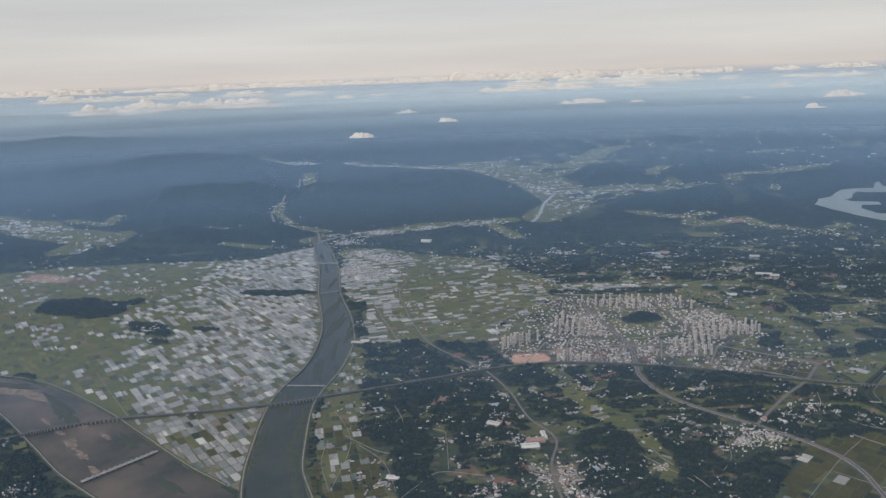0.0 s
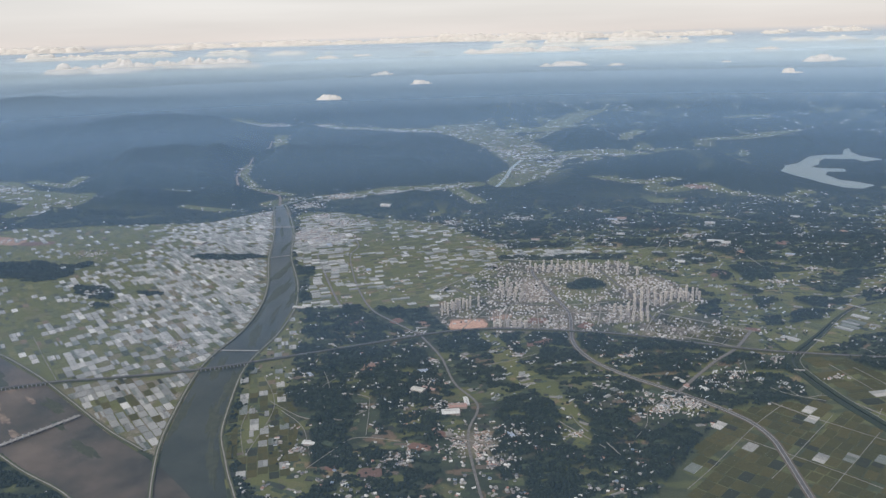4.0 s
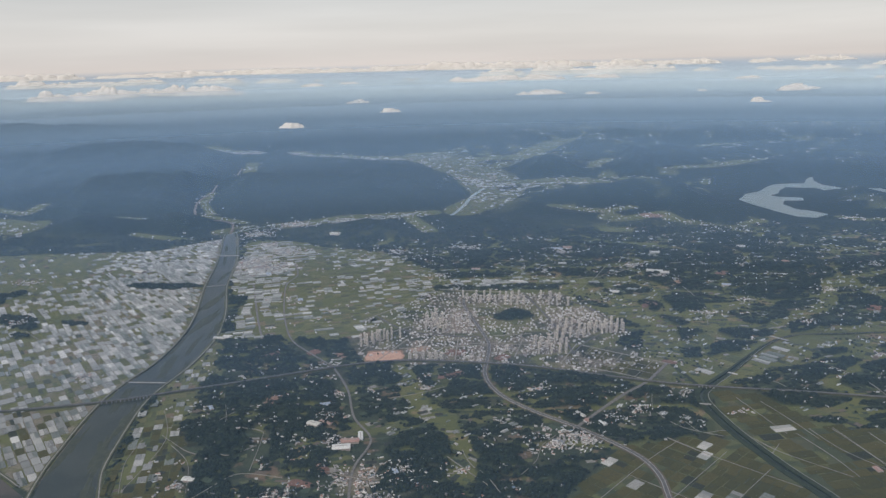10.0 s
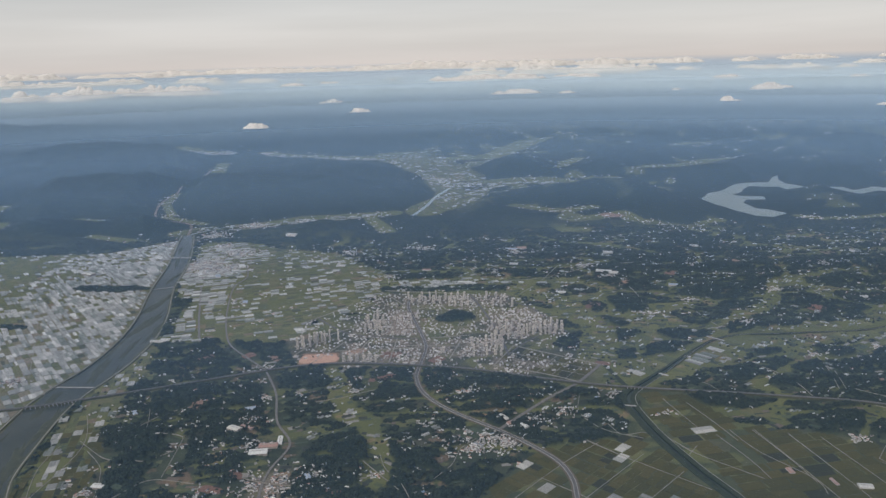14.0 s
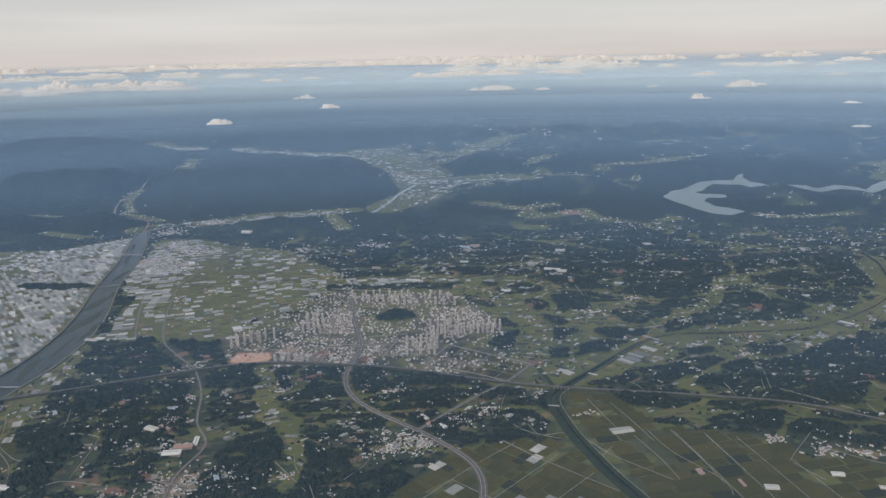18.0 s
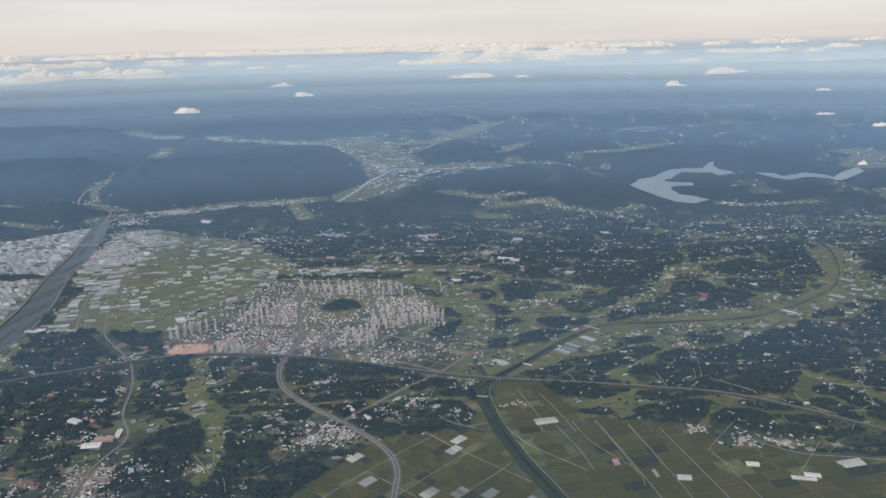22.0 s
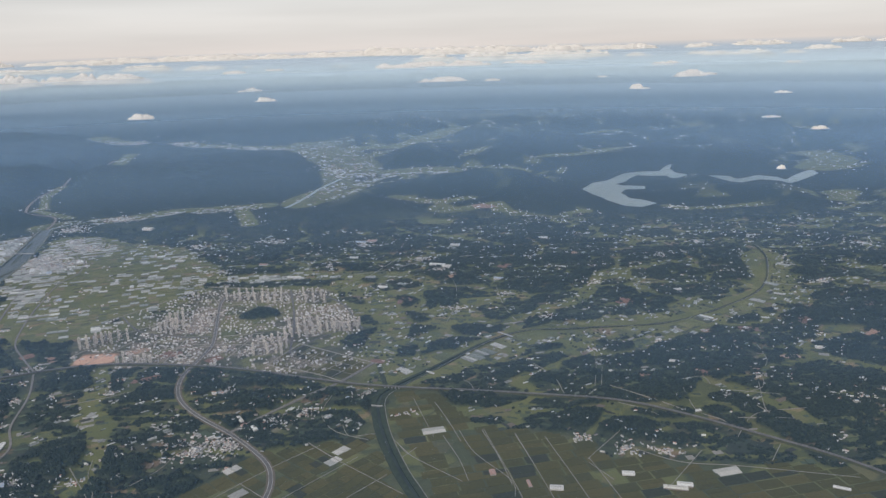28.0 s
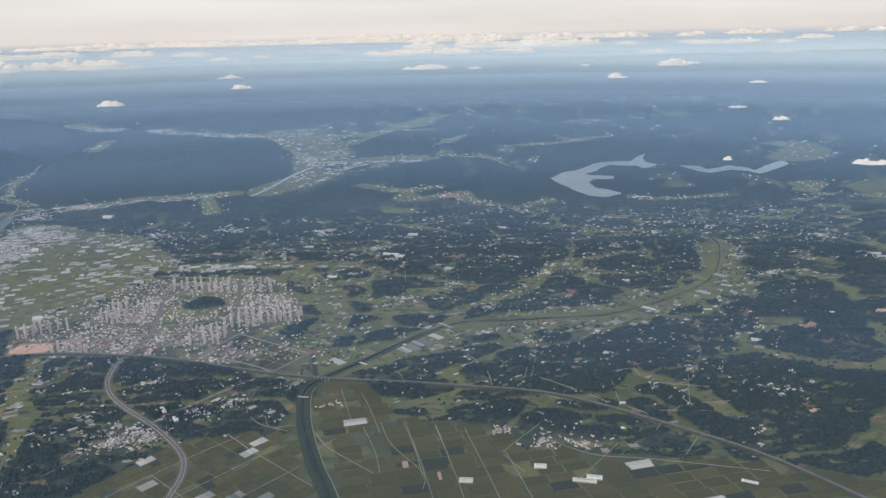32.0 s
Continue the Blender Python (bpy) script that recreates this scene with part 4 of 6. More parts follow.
def bridge(a, b, half, z, label, piers=6, gates=False):
    ln = np.linspace(a, b, 8)
    root = tagged(new("bridge"), label, "bridge", "bridges over the rivers")
    root.matrix_basis = pose(*ln[0], 0)
    inv = root.matrix_basis.inverted()
    part("deck", ribbon("deck", ln, half, z, CONCRETE, 0.25), root, m=inv)
    for s in (-1, 1):
        part("parapet", ribbon("parapet", offset(ln, s * half), 0.06, z + 0.14, CONCRETE, 0.14), root, m=inv)
    turn = math.degrees(math.atan2(b[1] - a[1], b[0] - a[0]))
    me = pier_mesh(z + 0.5)
    for k in range(1, piers):
        p = np.array(a) + (np.array(b) - a) * k / piers
        part("pier", me, root, m=inv @ pose(p[0], p[1], -0.5, 0, 0, turn) @ Matrix.Diagonal((1, half / 1.2, 1, 1)))
        if gates:
            part("gate_tower", pier_mesh(1.3), root, m=inv @ pose(p[0], p[1], z - 0.1, 0, 0, turn) @ Matrix.Diagonal((1, 0.4, 1, 1)))
    return root


bridge((-147, 814), (-118, 811), 0.9, 0.9, "pale concrete road bridge beside the river town")
bridge((-196, 364), (-168, 395), 1.0, 0.8, "long concrete barrage bridge with gate towers", 14, True)
bridge((-118, 483), (-88, 480), 0.5, 0.15, "low grey weir bridge crossing the river")
bridge((-127, 698), (-104, 707), 0.5, 0.1, "low concrete weir across the river", 5)
bridge((238, 428), (246, 426), 0.5, 0.5, "short concrete farm bridge over the canal", 3)
bridge((325, 534), (334, 524), 0.6, 0.5, "short concrete farm bridge over the canal", 3)

# ---- streets and field tracks ----
for k, ln in enumerate(STREETS):
    road("street", ln, 0.7 if k < 3 else 0.42, 0.3, TRACK if k > 3 else ASPHALT, "grey paved street of the new town")
TRACKS = [[(377, 420), (390, 409), (397, 398)], [(433, 467), (454, 474)], [(422, 431), (420, 403), (429, 392), (431, 384)], [(438, 391), (457, 386), (466, 386), (468, 392)], [(455, 406), (458, 393)], [(349, 358), (360, 371), (372, 384)], [(349, 355), (357, 339)], [(276, 429), (282, 408), (288, 382)], [(288, 394), (294, 370), (309, 343), (309, 329)], [(216, 442), (212, 421), (221, 400), (240, 388)], [(265, 378), (257, 368)], [(336, 648), (336, 590), (341, 556)], [(383, 467), (376, 440)], [(437, 348), (448, 363)], [(407, 361), (382, 332)], [(77, 394), (101, 360), (111, 345)], [(128, 353), (137, 367), (142, 383), (151, 394)], [(-48, 468), (-34, 421), (-35, 400), (-25, 380), (-10, 392)], [(-57, 395), (-42, 375), (-34, 346)], [(-75, 402), (-75, 377), (-67, 348)], [(58, 447), (77, 454), (92, 462)], [(301, 394), (312, 330), (318, 280)], [(317, 386), (326, 329), (330, 280)], [(332, 383), (341, 331), (347, 290)], [(350, 359), (355, 332), (360, 300)], [(140, 309), (157, 326), (192, 364), (215, 385)], [(180, 315), (202, 337), (249, 386)], [(200, 303), (220, 323), (250, 353)], [(205, 390), (232, 362), (258, 336)], [(180, 352), (204, 328), (225, 305)], [(264, 435), (270, 407), (274, 389)],
          [(255, 384), (262, 370), (286, 344)],
          [(279, 389), (286, 364), (289, 344)],
          [(300, 393), (306, 363), (309, 339)],
          [(317, 388), (322, 357)],
          [(225, 406), (230, 393), (244, 394), (250, 379)],
          [(253, 387), (262, 370)],
          [(295, 457), (299, 450), (300, 434)],
          [(426, 444), (439, 446), (440, 435)],
          [(469, 435), (458, 402), (458, 391)],
          [(381, 440), (400, 420), (413, 404)],
          [(449, 426), (474, 418)],
          [(493, 491), (489, 468), (483, 457)],
          [(100, 381), (104, 365), (112, 350), (118, 330)], [(-17, 446), (-31, 434), (-38, 422), (-31, 412), (-12, 409), (-9, 399), (-8, 365)], [(-34, 335), (-23, 351), (-12, 363), (10, 358)], [(-66, 407), (-48, 389), (-36, 380)], [(-254, 516), (-228, 478), (-202, 441)], [(-200, 640), (-165, 560), (-140, 500)], [(-245, 600), (-205, 560), (-150, 530), (-108, 520)], [(290, 560), (297, 590), (302, 640), (297, 704)], [(430, 372), (450, 395), (480, 400)], [(370, 371), (392, 352), (420, 345), (470, 330)], [(475, 443), (468, 428), (455, 422)], [(200, 690), (240, 700), (282, 727), (340, 740)],
          [(205, 650), (230, 690), (262, 760)], [(30, 362), (60, 352), (95, 357)], [(-76, 440), (-62, 400), (-66, 350)], [(560, 620), (600, 600), (660, 600)], [(384, 494), (380, 470), (372, 440)], [(340, 480), (350, 455), (352, 432)]]
quad = [np.array(v, float) for v in ((171, 496), (187, 527), (240, 489), (220, 464))]
for s in (0.34, 0.67):
    TRACKS.append([tuple(quad[0] * (1 - s) + quad[1] * s), tuple(quad[3] * (1 - s) + quad[2] * s)])
for s in (0.17, 0.33, 0.5, 0.67, 0.84):
    TRACKS.append([tuple(quad[0] * (1 - s) + quad[3] * s), tuple(quad[1] * (1 - s) + quad[2] * s)])
for ln in TRACKS:
    road("farm_track", ln, 0.13, 0.25, TRACK, "narrow pale farm track between fields", 6)
ROADS = [(EXPRESS, 2.2), (CURVE_ROAD, 2.0), (VILLAGE_ROAD, 1.6), (NORTH_ROAD, 1.5), (DIAGONAL, 1.7), (RIVER_ROAD, 1.4)] + [(s, 1.2) for s in STREETS] + [(s, 0.7) for s in TRACKS]


def clear_of(x, y, extra=0.0):
    ok = channel(x, y) < -3.4 - extra
    for ln, gap in ROADS:
        ok &= far_from(x, y, ln, gap + extra)
    return ok


# ---- fields and greenhouses ----
FIELD = surface("field_crops", [(0.0, (0.076, 0.088, 0.040)), (0.18, (0.104, 0.110, 0.044)), (0.36, (0.090, 0.099, 0.044)), (0.5, (0.124, 0.124, 0.052)), (0.64, (0.068, 0.078, 0.038)), (0.78, (0.106, 0.104, 0.050)), (0.88, (0.048, 0.057, 0.036)), (0.95, (0.140, 0.110, 0.072))], "island", grain_scale=0.8, grain=0.25)
# rice is darker than other crops: cloud shade over the paddies, put into colour
SHADE_RICE_STOPS = [(0.0, (0.047, 0.047, 0.013)), (0.16, (0.057, 0.054, 0.015)), (0.34, (0.050, 0.050, 0.014)), (0.55, (0.064, 0.058, 0.017)), (0.75, (0.043, 0.045, 0.014)), (0.89, (0.024, 0.030, 0.016))]
FIELD_ONE = surface("shade_toned_rice", SHADE_RICE_STOPS, "object", grain_scale=0.8, grain=0.25)
RICE = surface("rice_fields", SHADE_RICE_STOPS, "island", grain_scale=0.8, grain=0.25)
FILM_STOPS = [(0.0, (0.22, 0.22, 0.21)), (0.2, (0.30, 0.30, 0.285)), (0.36, (0.17, 0.175, 0.168)), (0.50, (0.36, 0.355, 0.34)), (0.60, (0.25, 0.255, 0.245)), (0.74, (0.13, 0.145, 0.13)), (0.88, (0.085, 0.10, 0.082)), (0.95, (0.46, 0.455, 0.44))]
FILM = surface("greenhouse_film", FILM_STOPS, "island", grain_scale=1.5, grain=0.2, rough=0.5)
FILM_ONE = surface("greenhouse_film_single", FILM_STOPS, "object", grain_scale=1.5, grain=0.2, rough=0.5)


def cells(poly, turn, w, l, seed):
    """Plots laid in rows across an area, their rows a little out of step: centres inside the area."""
    r = np.random.RandomState(seed)
    p = np.array(poly, float)
    mid, span = p.mean(0), np.hypot(*(p.max(0) - p.min(0)))
    n, m = int(span / w) + 2, int(span / l) + 2
    i, j = np.meshgrid(np.arange(n) - n / 2, np.arange(m) - m / 2, indexing="ij")
    slip = np.cumsum(r.uniform(-0.25, 0.25, n))[:, None] * l
    bend = 0.8 * w * (fbm(i * 0.15, j * 0.15, 2, seed) - 0.5)
    u, v = (i * w + bend).ravel(), (j * l + slip).ravel()
    c, s = math.cos(turn), math.sin(turn)
    x, y = mid[0] + u * c - v * s, mid[1] + u * s + v * c
    ok = inside(x, y, poly)
    return x[ok], y[ok]


def boxes(name, x, y, hw, hl, turn, z, h, mat, ridge=0.0):
    """Many flat-topped or ridged blocks in one mesh."""
    n = len(x)
    hw, hl, turn, h = (np.broadcast_to(v, n).astype(float) for v in (hw, hl, turn, h))
    u = np.stack([-hw, hw, hw, -hw] * 2, 1)
    v = np.stack([-hl, -hl, hl, hl] * 2, 1)
    if ridge:
        u = np.concatenate([u, np.zeros((n, 2))], 1)
        v = np.concatenate([v, np.stack([-hl, hl], 1)], 1)
    c, s = np.cos(turn)[:, None], np.sin(turn)[:, None]
    zz = np.concatenate([np.repeat((z - 0.3)[:, None], 4, 1), np.repeat((z + h)[:, None], 4, 1)], 1)
    if ridge:
        zz = np.concatenate([zz, np.repeat((z + h * (1 + ridge))[:, None], 2, 1)], 1)
    co = np.stack([x[:, None] + u * c - v * s, y[:, None] + u * s + v * c, zz], -1)
    k = co.shape[1]
    quads = [(0, 1, 5, 4), (1, 2, 6, 5), (2, 3, 7, 6), (3, 0, 4, 7)]
    quads += [(5, 6, 9, 8), (7, 4, 8, 9)] if ridge else [(4, 5, 6, 7)]
    base = (np.arange(n) * k)[:, None, None]
    f = (np.array(quads)[None] + base).reshape(-1, 4)
    tri = (np.array([(4, 5, 8), (6, 7, 9)])[None] + base).reshape(-1, 3) if ridge else None
    index = None
    if isinstance(mat, list):
        index = np.concatenate([np.tile([0, 0, 0, 0, 1, 1], n), np.zeros(2 * n)])
    return raw_mesh(name, co.reshape(-1, 3), f, mat, index, tri)


def greenhouse_template(spans):
    """A block of arched film tunnels side by side, and its gable ends, one metre square."""
    us, zs = [], []
    for k in range(spans):
        for a in np.linspace(0, math.pi, 6)[:-1]:
            us.append((k + 0.5 - 0.5 * math.cos(a)) / spans - 0.5)
            zs.append(0.55 + 0.45 * math.sin(a))
    us.append(0.5)
    zs.append(0.55)
    us, zs = np.array([-0.5, *us, 0.5]), np.array([0, *zs, 0])
    n = len(us)
    i = np.arange(n - 1)
    cover = raw_mesh("cover", np.r_[np.c_[us, np.full(n, -0.5), zs], np.c_[us, np.full(n, 0.5), zs]], np.c_[i, i + 1, n + i + 1, n + i], FILM_ONE)
    end = raw_mesh("end_wall", np.r_[np.c_[us, np.zeros(n), zs], np.c_[us, np.zeros(n), zs * 0]], np.c_[i, n + i, n + i + 1, i + 1], FILM_ONE)
    return cover, end


GH_DOOR = raw_mesh("door", [(-0.06, -0.012, 0), (0.06, -0.012, 0), (0.06, -0.012, 0.6), (-0.06, -0.012, 0.6), (-0.06, -0.004, 0), (0.06, -0.004, 0), (0.06, -0.004, 0.6), (-0.06, -0.004, 0.6)], [(0, 1, 2, 3), (1, 5, 6, 2), (4, 0, 3, 7), (3, 2, 6, 7)], CONCRETE)
GREENHOUSES = [greenhouse_template(k) for k in (3, 5, 8)]


def greenhouse(x, y, w, l, turn, h, k):
    cover, end = GREENHOUSES[k % 3]
    z = level(x, y)
    root = tagged(new("greenhouse"), ("block of whitish film greenhouses among green fields", "block of grey plastic tunnels beside crop plots", "weathered pale greenhouse tunnels standing in rows")[k % 3], "greenhouse", "greenhouses on the plain")
    root.matrix_basis = pose(x, y, z - 0.05, 0, 0, math.degrees(turn))
    size = Matrix.Diagonal((w, l, h, 1))
    part("cover", cover, root, m=size)
    for s in (-0.499, 0.499):
        wall = part("end_wall", end, root, m=Matrix.Translation((0, s * l, 0)) @ size)
        if s < 0:
            part("door", GH_DOOR, wall)
    return root


joined_gh, joined_field, joined_rice, single_field, near_gh = [], [], [], [], []


def plant(poly, turn, w, l, share, seed, height=0.35, field=True, near=None, share_kept=1.0, field_kept=1.0, rest=joined_field):
    """Crop plots and greenhouse blocks over an area; share(x, y) tells how many plots are under film."""
    r = np.random.RandomState(seed)
    x, y = cells(poly, turn, w, l, seed)
    ok = clear_of(x, y, 0.5) & (woods(x, y) < 0.5)
    ok &= r.rand(len(ok)) < share_kept
    x, y = x[ok], y[ok]
    p = share(x, y)
    clump = fbm(x / 16, y / 16, 2, seed) - 0.5
    film = r.rand(len(x)) < np.clip(p + clump * 1.1 * (p > 0.03), 0, 0.98)
    for k in range(len(x)):
        full = r.uniform(0.90, 1.0)
        cuts = r.choice([1, 1, 2, 2, 3]) if film[k] else r.choice([1, 1, 1, 2])
        for c in range(cuts):
            if film[k] and r.rand() < 0.05:
                continue
            off = ((c + 0.5) / cuts - 0.5) * w * full
            bx, by = x[k] + off * math.cos(turn), y[k] + off * math.sin(turn)
            row = (bx, by, w * full / cuts * 0.485, l * r.uniform(0.44, 0.5), turn + r.uniform(-0.02, 0.02))
            if film[k]:
                (near_gh if near and near(bx, by) else joined_gh).append((*row, height * r.uniform(0.8, 1.2)))
            elif field and r.rand() < field_kept:
                (single_field if near and near(bx, by) else rest).append(row)


west_turn = math.radians(-55.3 + 90)
plant(WESTPLAIN, west_turn, 4.6, 8.6, lambda x, y: 0.10 + (0.6 + 0.26 * smooth(480, 640, y)) * smooth(-275, -165, x + 0.10 * (y - 500) + 80 * (fbm(x / 26, y / 26, 3, 3) - 0.5)), 1, near=lambda x, y: y < 440, field_kept=0.6)
plant([(-480, 470), (-330, 478), (-270, 440), (-235, 395), (-215, 360), (-330, 300), (-480, 330)], west_turn, 7, 9, lambda x, y: 0.25 + 0 * x, 2)
plant(NORTHPLAIN, math.radians(-75), 4.5, 7.5, lambda x, y: 0.07 + 0.22 * smooth(0.48, 0.6, fbm(x / 30, y / 30, 2, 13)) + 0.55 * smooth(-30, -85, x + 0.12 * (y - 700)), 3, near=None, field_kept=0.75)
plant([(-84, 545), (-72, 545), (-48, 470), (-46, 400), (-40, 330), (-74, 330), (-88, 400)], math.radians(12), 5.0, 6.5, lambda x, y: 0.20 + 0 * x, 4, near=lambda x, y: y < 420)
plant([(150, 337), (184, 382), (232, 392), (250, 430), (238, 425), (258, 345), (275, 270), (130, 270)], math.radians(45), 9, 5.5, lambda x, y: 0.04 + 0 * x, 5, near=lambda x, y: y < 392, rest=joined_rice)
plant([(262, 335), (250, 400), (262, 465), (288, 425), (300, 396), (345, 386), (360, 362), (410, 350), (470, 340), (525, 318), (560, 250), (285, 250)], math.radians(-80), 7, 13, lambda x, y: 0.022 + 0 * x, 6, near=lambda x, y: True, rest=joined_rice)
plant([(252, 474), (275, 494), (330, 540), (382, 548), (440, 550), (490, 572), (545, 618), (580, 700), (612, 700), (560, 590), (500, 545), (430, 522), (382, 522), (340, 518), (285, 462)], math.radians(40), 6, 12, lambda x, y: 0.10 + 0 * x, 7, field=True)
plant([(480, 770), (560, 800), (620, 780), (700, 740), (900, 745), (900, 690), (660, 690), (600, 720)], math.radians(10), 14, 12, lambda x, y: 0.12 + 0 * x, 8)
plant([(100, 700), (170, 705), (260, 690), (260, 672), (170, 680), (95, 678)], math.radians(8), 10, 5, lambda x, y: 0.35 + 0 * x, 9)
plant([(20, 1650), (150, 1700), (165, 1560), (222, 1330), (225, 1180), (190, 1060), (140, 1010), (120, 1030), (140, 1150), (120, 1320), (60, 1500)], math.radians(25), 5.0, 6, lambda x, y: 0.11 + 0 * x, 10, 0.5)
plant([(180, 1230), (260, 1245), (350, 1230), (350, 1190), (260, 1200), (180, 1170)], math.radians(5), 8, 7, lambda x, y: 0.25 + 0 * x, 11, 0.6)
plant([(-500, 1890), (-350, 1795), (-116, 1660), (39, 1590), (39, 1530), (-116, 1610), (-350, 1730), (-500, 1820)], math.radians(-25), 8, 12, lambda x, y: 0.45 + 0 * x, 12, 0.8)
plant([(-700, 1180), (-560, 1090), (-450, 1000), (-400, 900), (-450, 900), (-520, 980), (-720, 1110)], math.radians(30), 7, 9, lambda x, y: 0.5 + 0 * x, 13, 0.6)
plant([(-170, 955), (-88, 985), (70, 1022), (80, 1000), (-60, 960), (-130, 925)], math.radians(10), 5, 4, lambda x, y: 0.6 + 0 * x, 14, 0.6)

plant([(171, 494), (187, 527), (240, 489), (220, 466)], math.radians(-36.7), 9, 6, lambda x, y: 0 * x, 15, rest=joined_rice)
plant([p for p in CITY if p[0] < 150] + [(160, 560), (160, 640)], math.radians(12), 11, 9, lambda x, y: 0 * x, 16, share_kept=0.2)

# strips of film scattered through the wooded country
re = np.random.RandomState(91)
ex, ey = re.uniform(60, 780, 5000), 395 + 470 * re.rand(5000) ** 1.05
ok = ~inside(ex, ey, CITY) & ~inside(ex, ey, PADDY) & (np.abs(ex - 150) < 130 + 0.62 * ey) & clear_of(ex, ey, 1.5)
ex, ey = ex[ok], ey[ok]
ok = (woods(ex, ey) < 0.3) & (mountain(ex, ey) < 0.3) & (fbm(ex / 30, ey / 30, 2, 6) > 0.45)
for x, y in zip(ex[ok][:900], ey[ok][:900]):
    t = 0.25 + 1.1 * float(fbm(np.array([x / 60]), np.array([y / 60]), 2, 14)[0]) + re.uniform(-0.1, 0.1)
    for k in range(re.choice([1, 1, 2, 3])):
        joined_gh.append((x - 1.4 * k * math.sin(t), y + 1.4 * k * math.cos(t), re.uniform(1.0, 2.8), 0.45, t, 0.3))

near_gh.sort(key=lambda g: g[1])
for k, g in enumerate(near_gh[:290]):
    greenhouse(g[0], g[1], g[2] * 2, g[3] * 2, g[4], g[5], k)
for nm, rows, mat, lab in (("greenhouse_blocks", joined_gh + near_gh[290:], FILM, "hundreds of whitish film greenhouses crowding the plain"), ("crop_fields", joined_field, FIELD, "patchwork of green and olive crop fields"), ("rice_fields", joined_rice + sorted(single_field, key=lambda f: f[1])[290:], RICE, "olive green rice paddies in long plots, toned down for cloud shade")):
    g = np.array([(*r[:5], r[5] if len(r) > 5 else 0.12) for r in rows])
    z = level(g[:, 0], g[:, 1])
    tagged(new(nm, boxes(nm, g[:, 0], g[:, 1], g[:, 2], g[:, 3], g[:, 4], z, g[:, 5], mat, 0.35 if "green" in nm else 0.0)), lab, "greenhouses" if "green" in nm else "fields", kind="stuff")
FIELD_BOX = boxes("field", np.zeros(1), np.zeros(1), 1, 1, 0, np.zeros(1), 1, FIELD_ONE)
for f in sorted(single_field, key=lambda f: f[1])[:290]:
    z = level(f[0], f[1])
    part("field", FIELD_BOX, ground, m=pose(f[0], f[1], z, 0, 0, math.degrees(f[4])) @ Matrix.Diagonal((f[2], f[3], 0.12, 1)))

EARTH = surface("bare_red_earth", [(0.0, (0.15, 0.09, 0.07)), (0.3, (0.20, 0.13, 0.10)), (0.55, (0.13, 0.085, 0.07)), (0.8, (0.27, 0.18, 0.135))], "object", grain_scale=1.2, grain=0.35)
SCRUB_PLOT = surface("garden_plots", [(0.0, (0.042, 0.056, 0.033)), (0.18, (0.065, 0.080, 0.040)), (0.36, (0.034, 0.046, 0.032)), (0.52, (0.085, 0.095, 0.048)), (0.64, (0.05, 0.068, 0.045)), (0.76, (0.11, 0.09, 0.07)), (0.84, (0.03, 0.036, 0.03)), (0.93, (0.20, 0.19, 0.17))], "island", grain_scale=1.0, grain=0.3)
rg = np.random.RandomState(77)
gx, gy = rg.uniform(-80, 760, 9000), 300 + 560 * rg.rand(9000) ** 1.2
ok = ~inside(gx, gy, PADDY) & ~inside(gx, gy, CITY) & ~inside(gx, gy, NORTHPLAIN) & (np.abs(gx - 150) < 130 + 0.62 * gy)
gx, gy = gx[ok], gy[ok]
ok = (woods(gx, gy) < 0.4) & (mountain(gx, gy) < 0.3) & clear_of(gx, gy, 1.0)
gx, gy = gx[ok][:3600], gy[ok][:3600]
gt = 3.0 * fbm(gx / 50, gy / 50, 2, 14) + rg.uniform(-0.1, 0.1, len(gx))
tagged(new("garden_plots", boxes("garden_plots", gx, gy, rg.uniform(0.7, 2.2, len(gx)), rg.uniform(1.2, 4.0, len(gx)), gt, level(gx, gy), rg.uniform(0.03, 0.10, len(gx)), SCRUB_PLOT)), "small dark green vegetable plots and orchards between woods", "plots", kind="stuff")


CLAY = surface("fresh_orange_clay", [(0.3, (0.36, 0.21, 0.15)), (0.7, (0.50, 0.33, 0.25))], scale=0.4, grain_scale=1.2, grain=0.3)


def bare_plot(x, y, a, b, turn, seed, mat):
    """A patch of stripped red earth with an uneven edge, a little heaped."""
    seg = 22
    t = np.linspace(0, 2 * math.pi, seg, endpoint=False)
    e = (0.8 + 0.4 * fbm(np.cos(t) * 2 + 4, np.sin(t) * 2 + 4, 2, seed)) * (np.abs(np.cos(t)) ** 4 + np.abs(np.sin(t)) ** 4) ** -0.25
    u, v = a * e * np.cos(t), b * e * np.sin(t)
    c, s = math.cos(turn), math.sin(turn)
    ring = np.c_[x + u * c - v * s, y + u * s + v * c]
    inner = (x, y) + (ring - (x, y)) * 0.5
    z = level(ring[:, 0], ring[:, 1])
    zi = level(inner[:, 0], inner[:, 1])
    top = float(max(z.max(), zi.max()))
    co = np.r_[np.c_[ring, z - 0.2], np.c_[ring, z + 0.16], np.c_[inner, np.maximum(zi, z) + 0.26], [(x, y, top + 0.28)]]
    k = np.arange(seg)
    q = np.concatenate([np.c_[r * seg + k, r * seg + (k + 1) % seg, (r + 1) * seg + (k + 1) % seg, (r + 1) * seg + k] for r in (0, 1)])
    return tagged(new("bare_plot", raw_mesh("bare_plot", co, q, mat, tris=np.c_[2 * seg + k, 2 * seg + (k + 1) % seg, np.full(seg, 3 * seg)])), "patch of stripped reddish-brown earth", "bare plot", "bare earth plots", "structure")


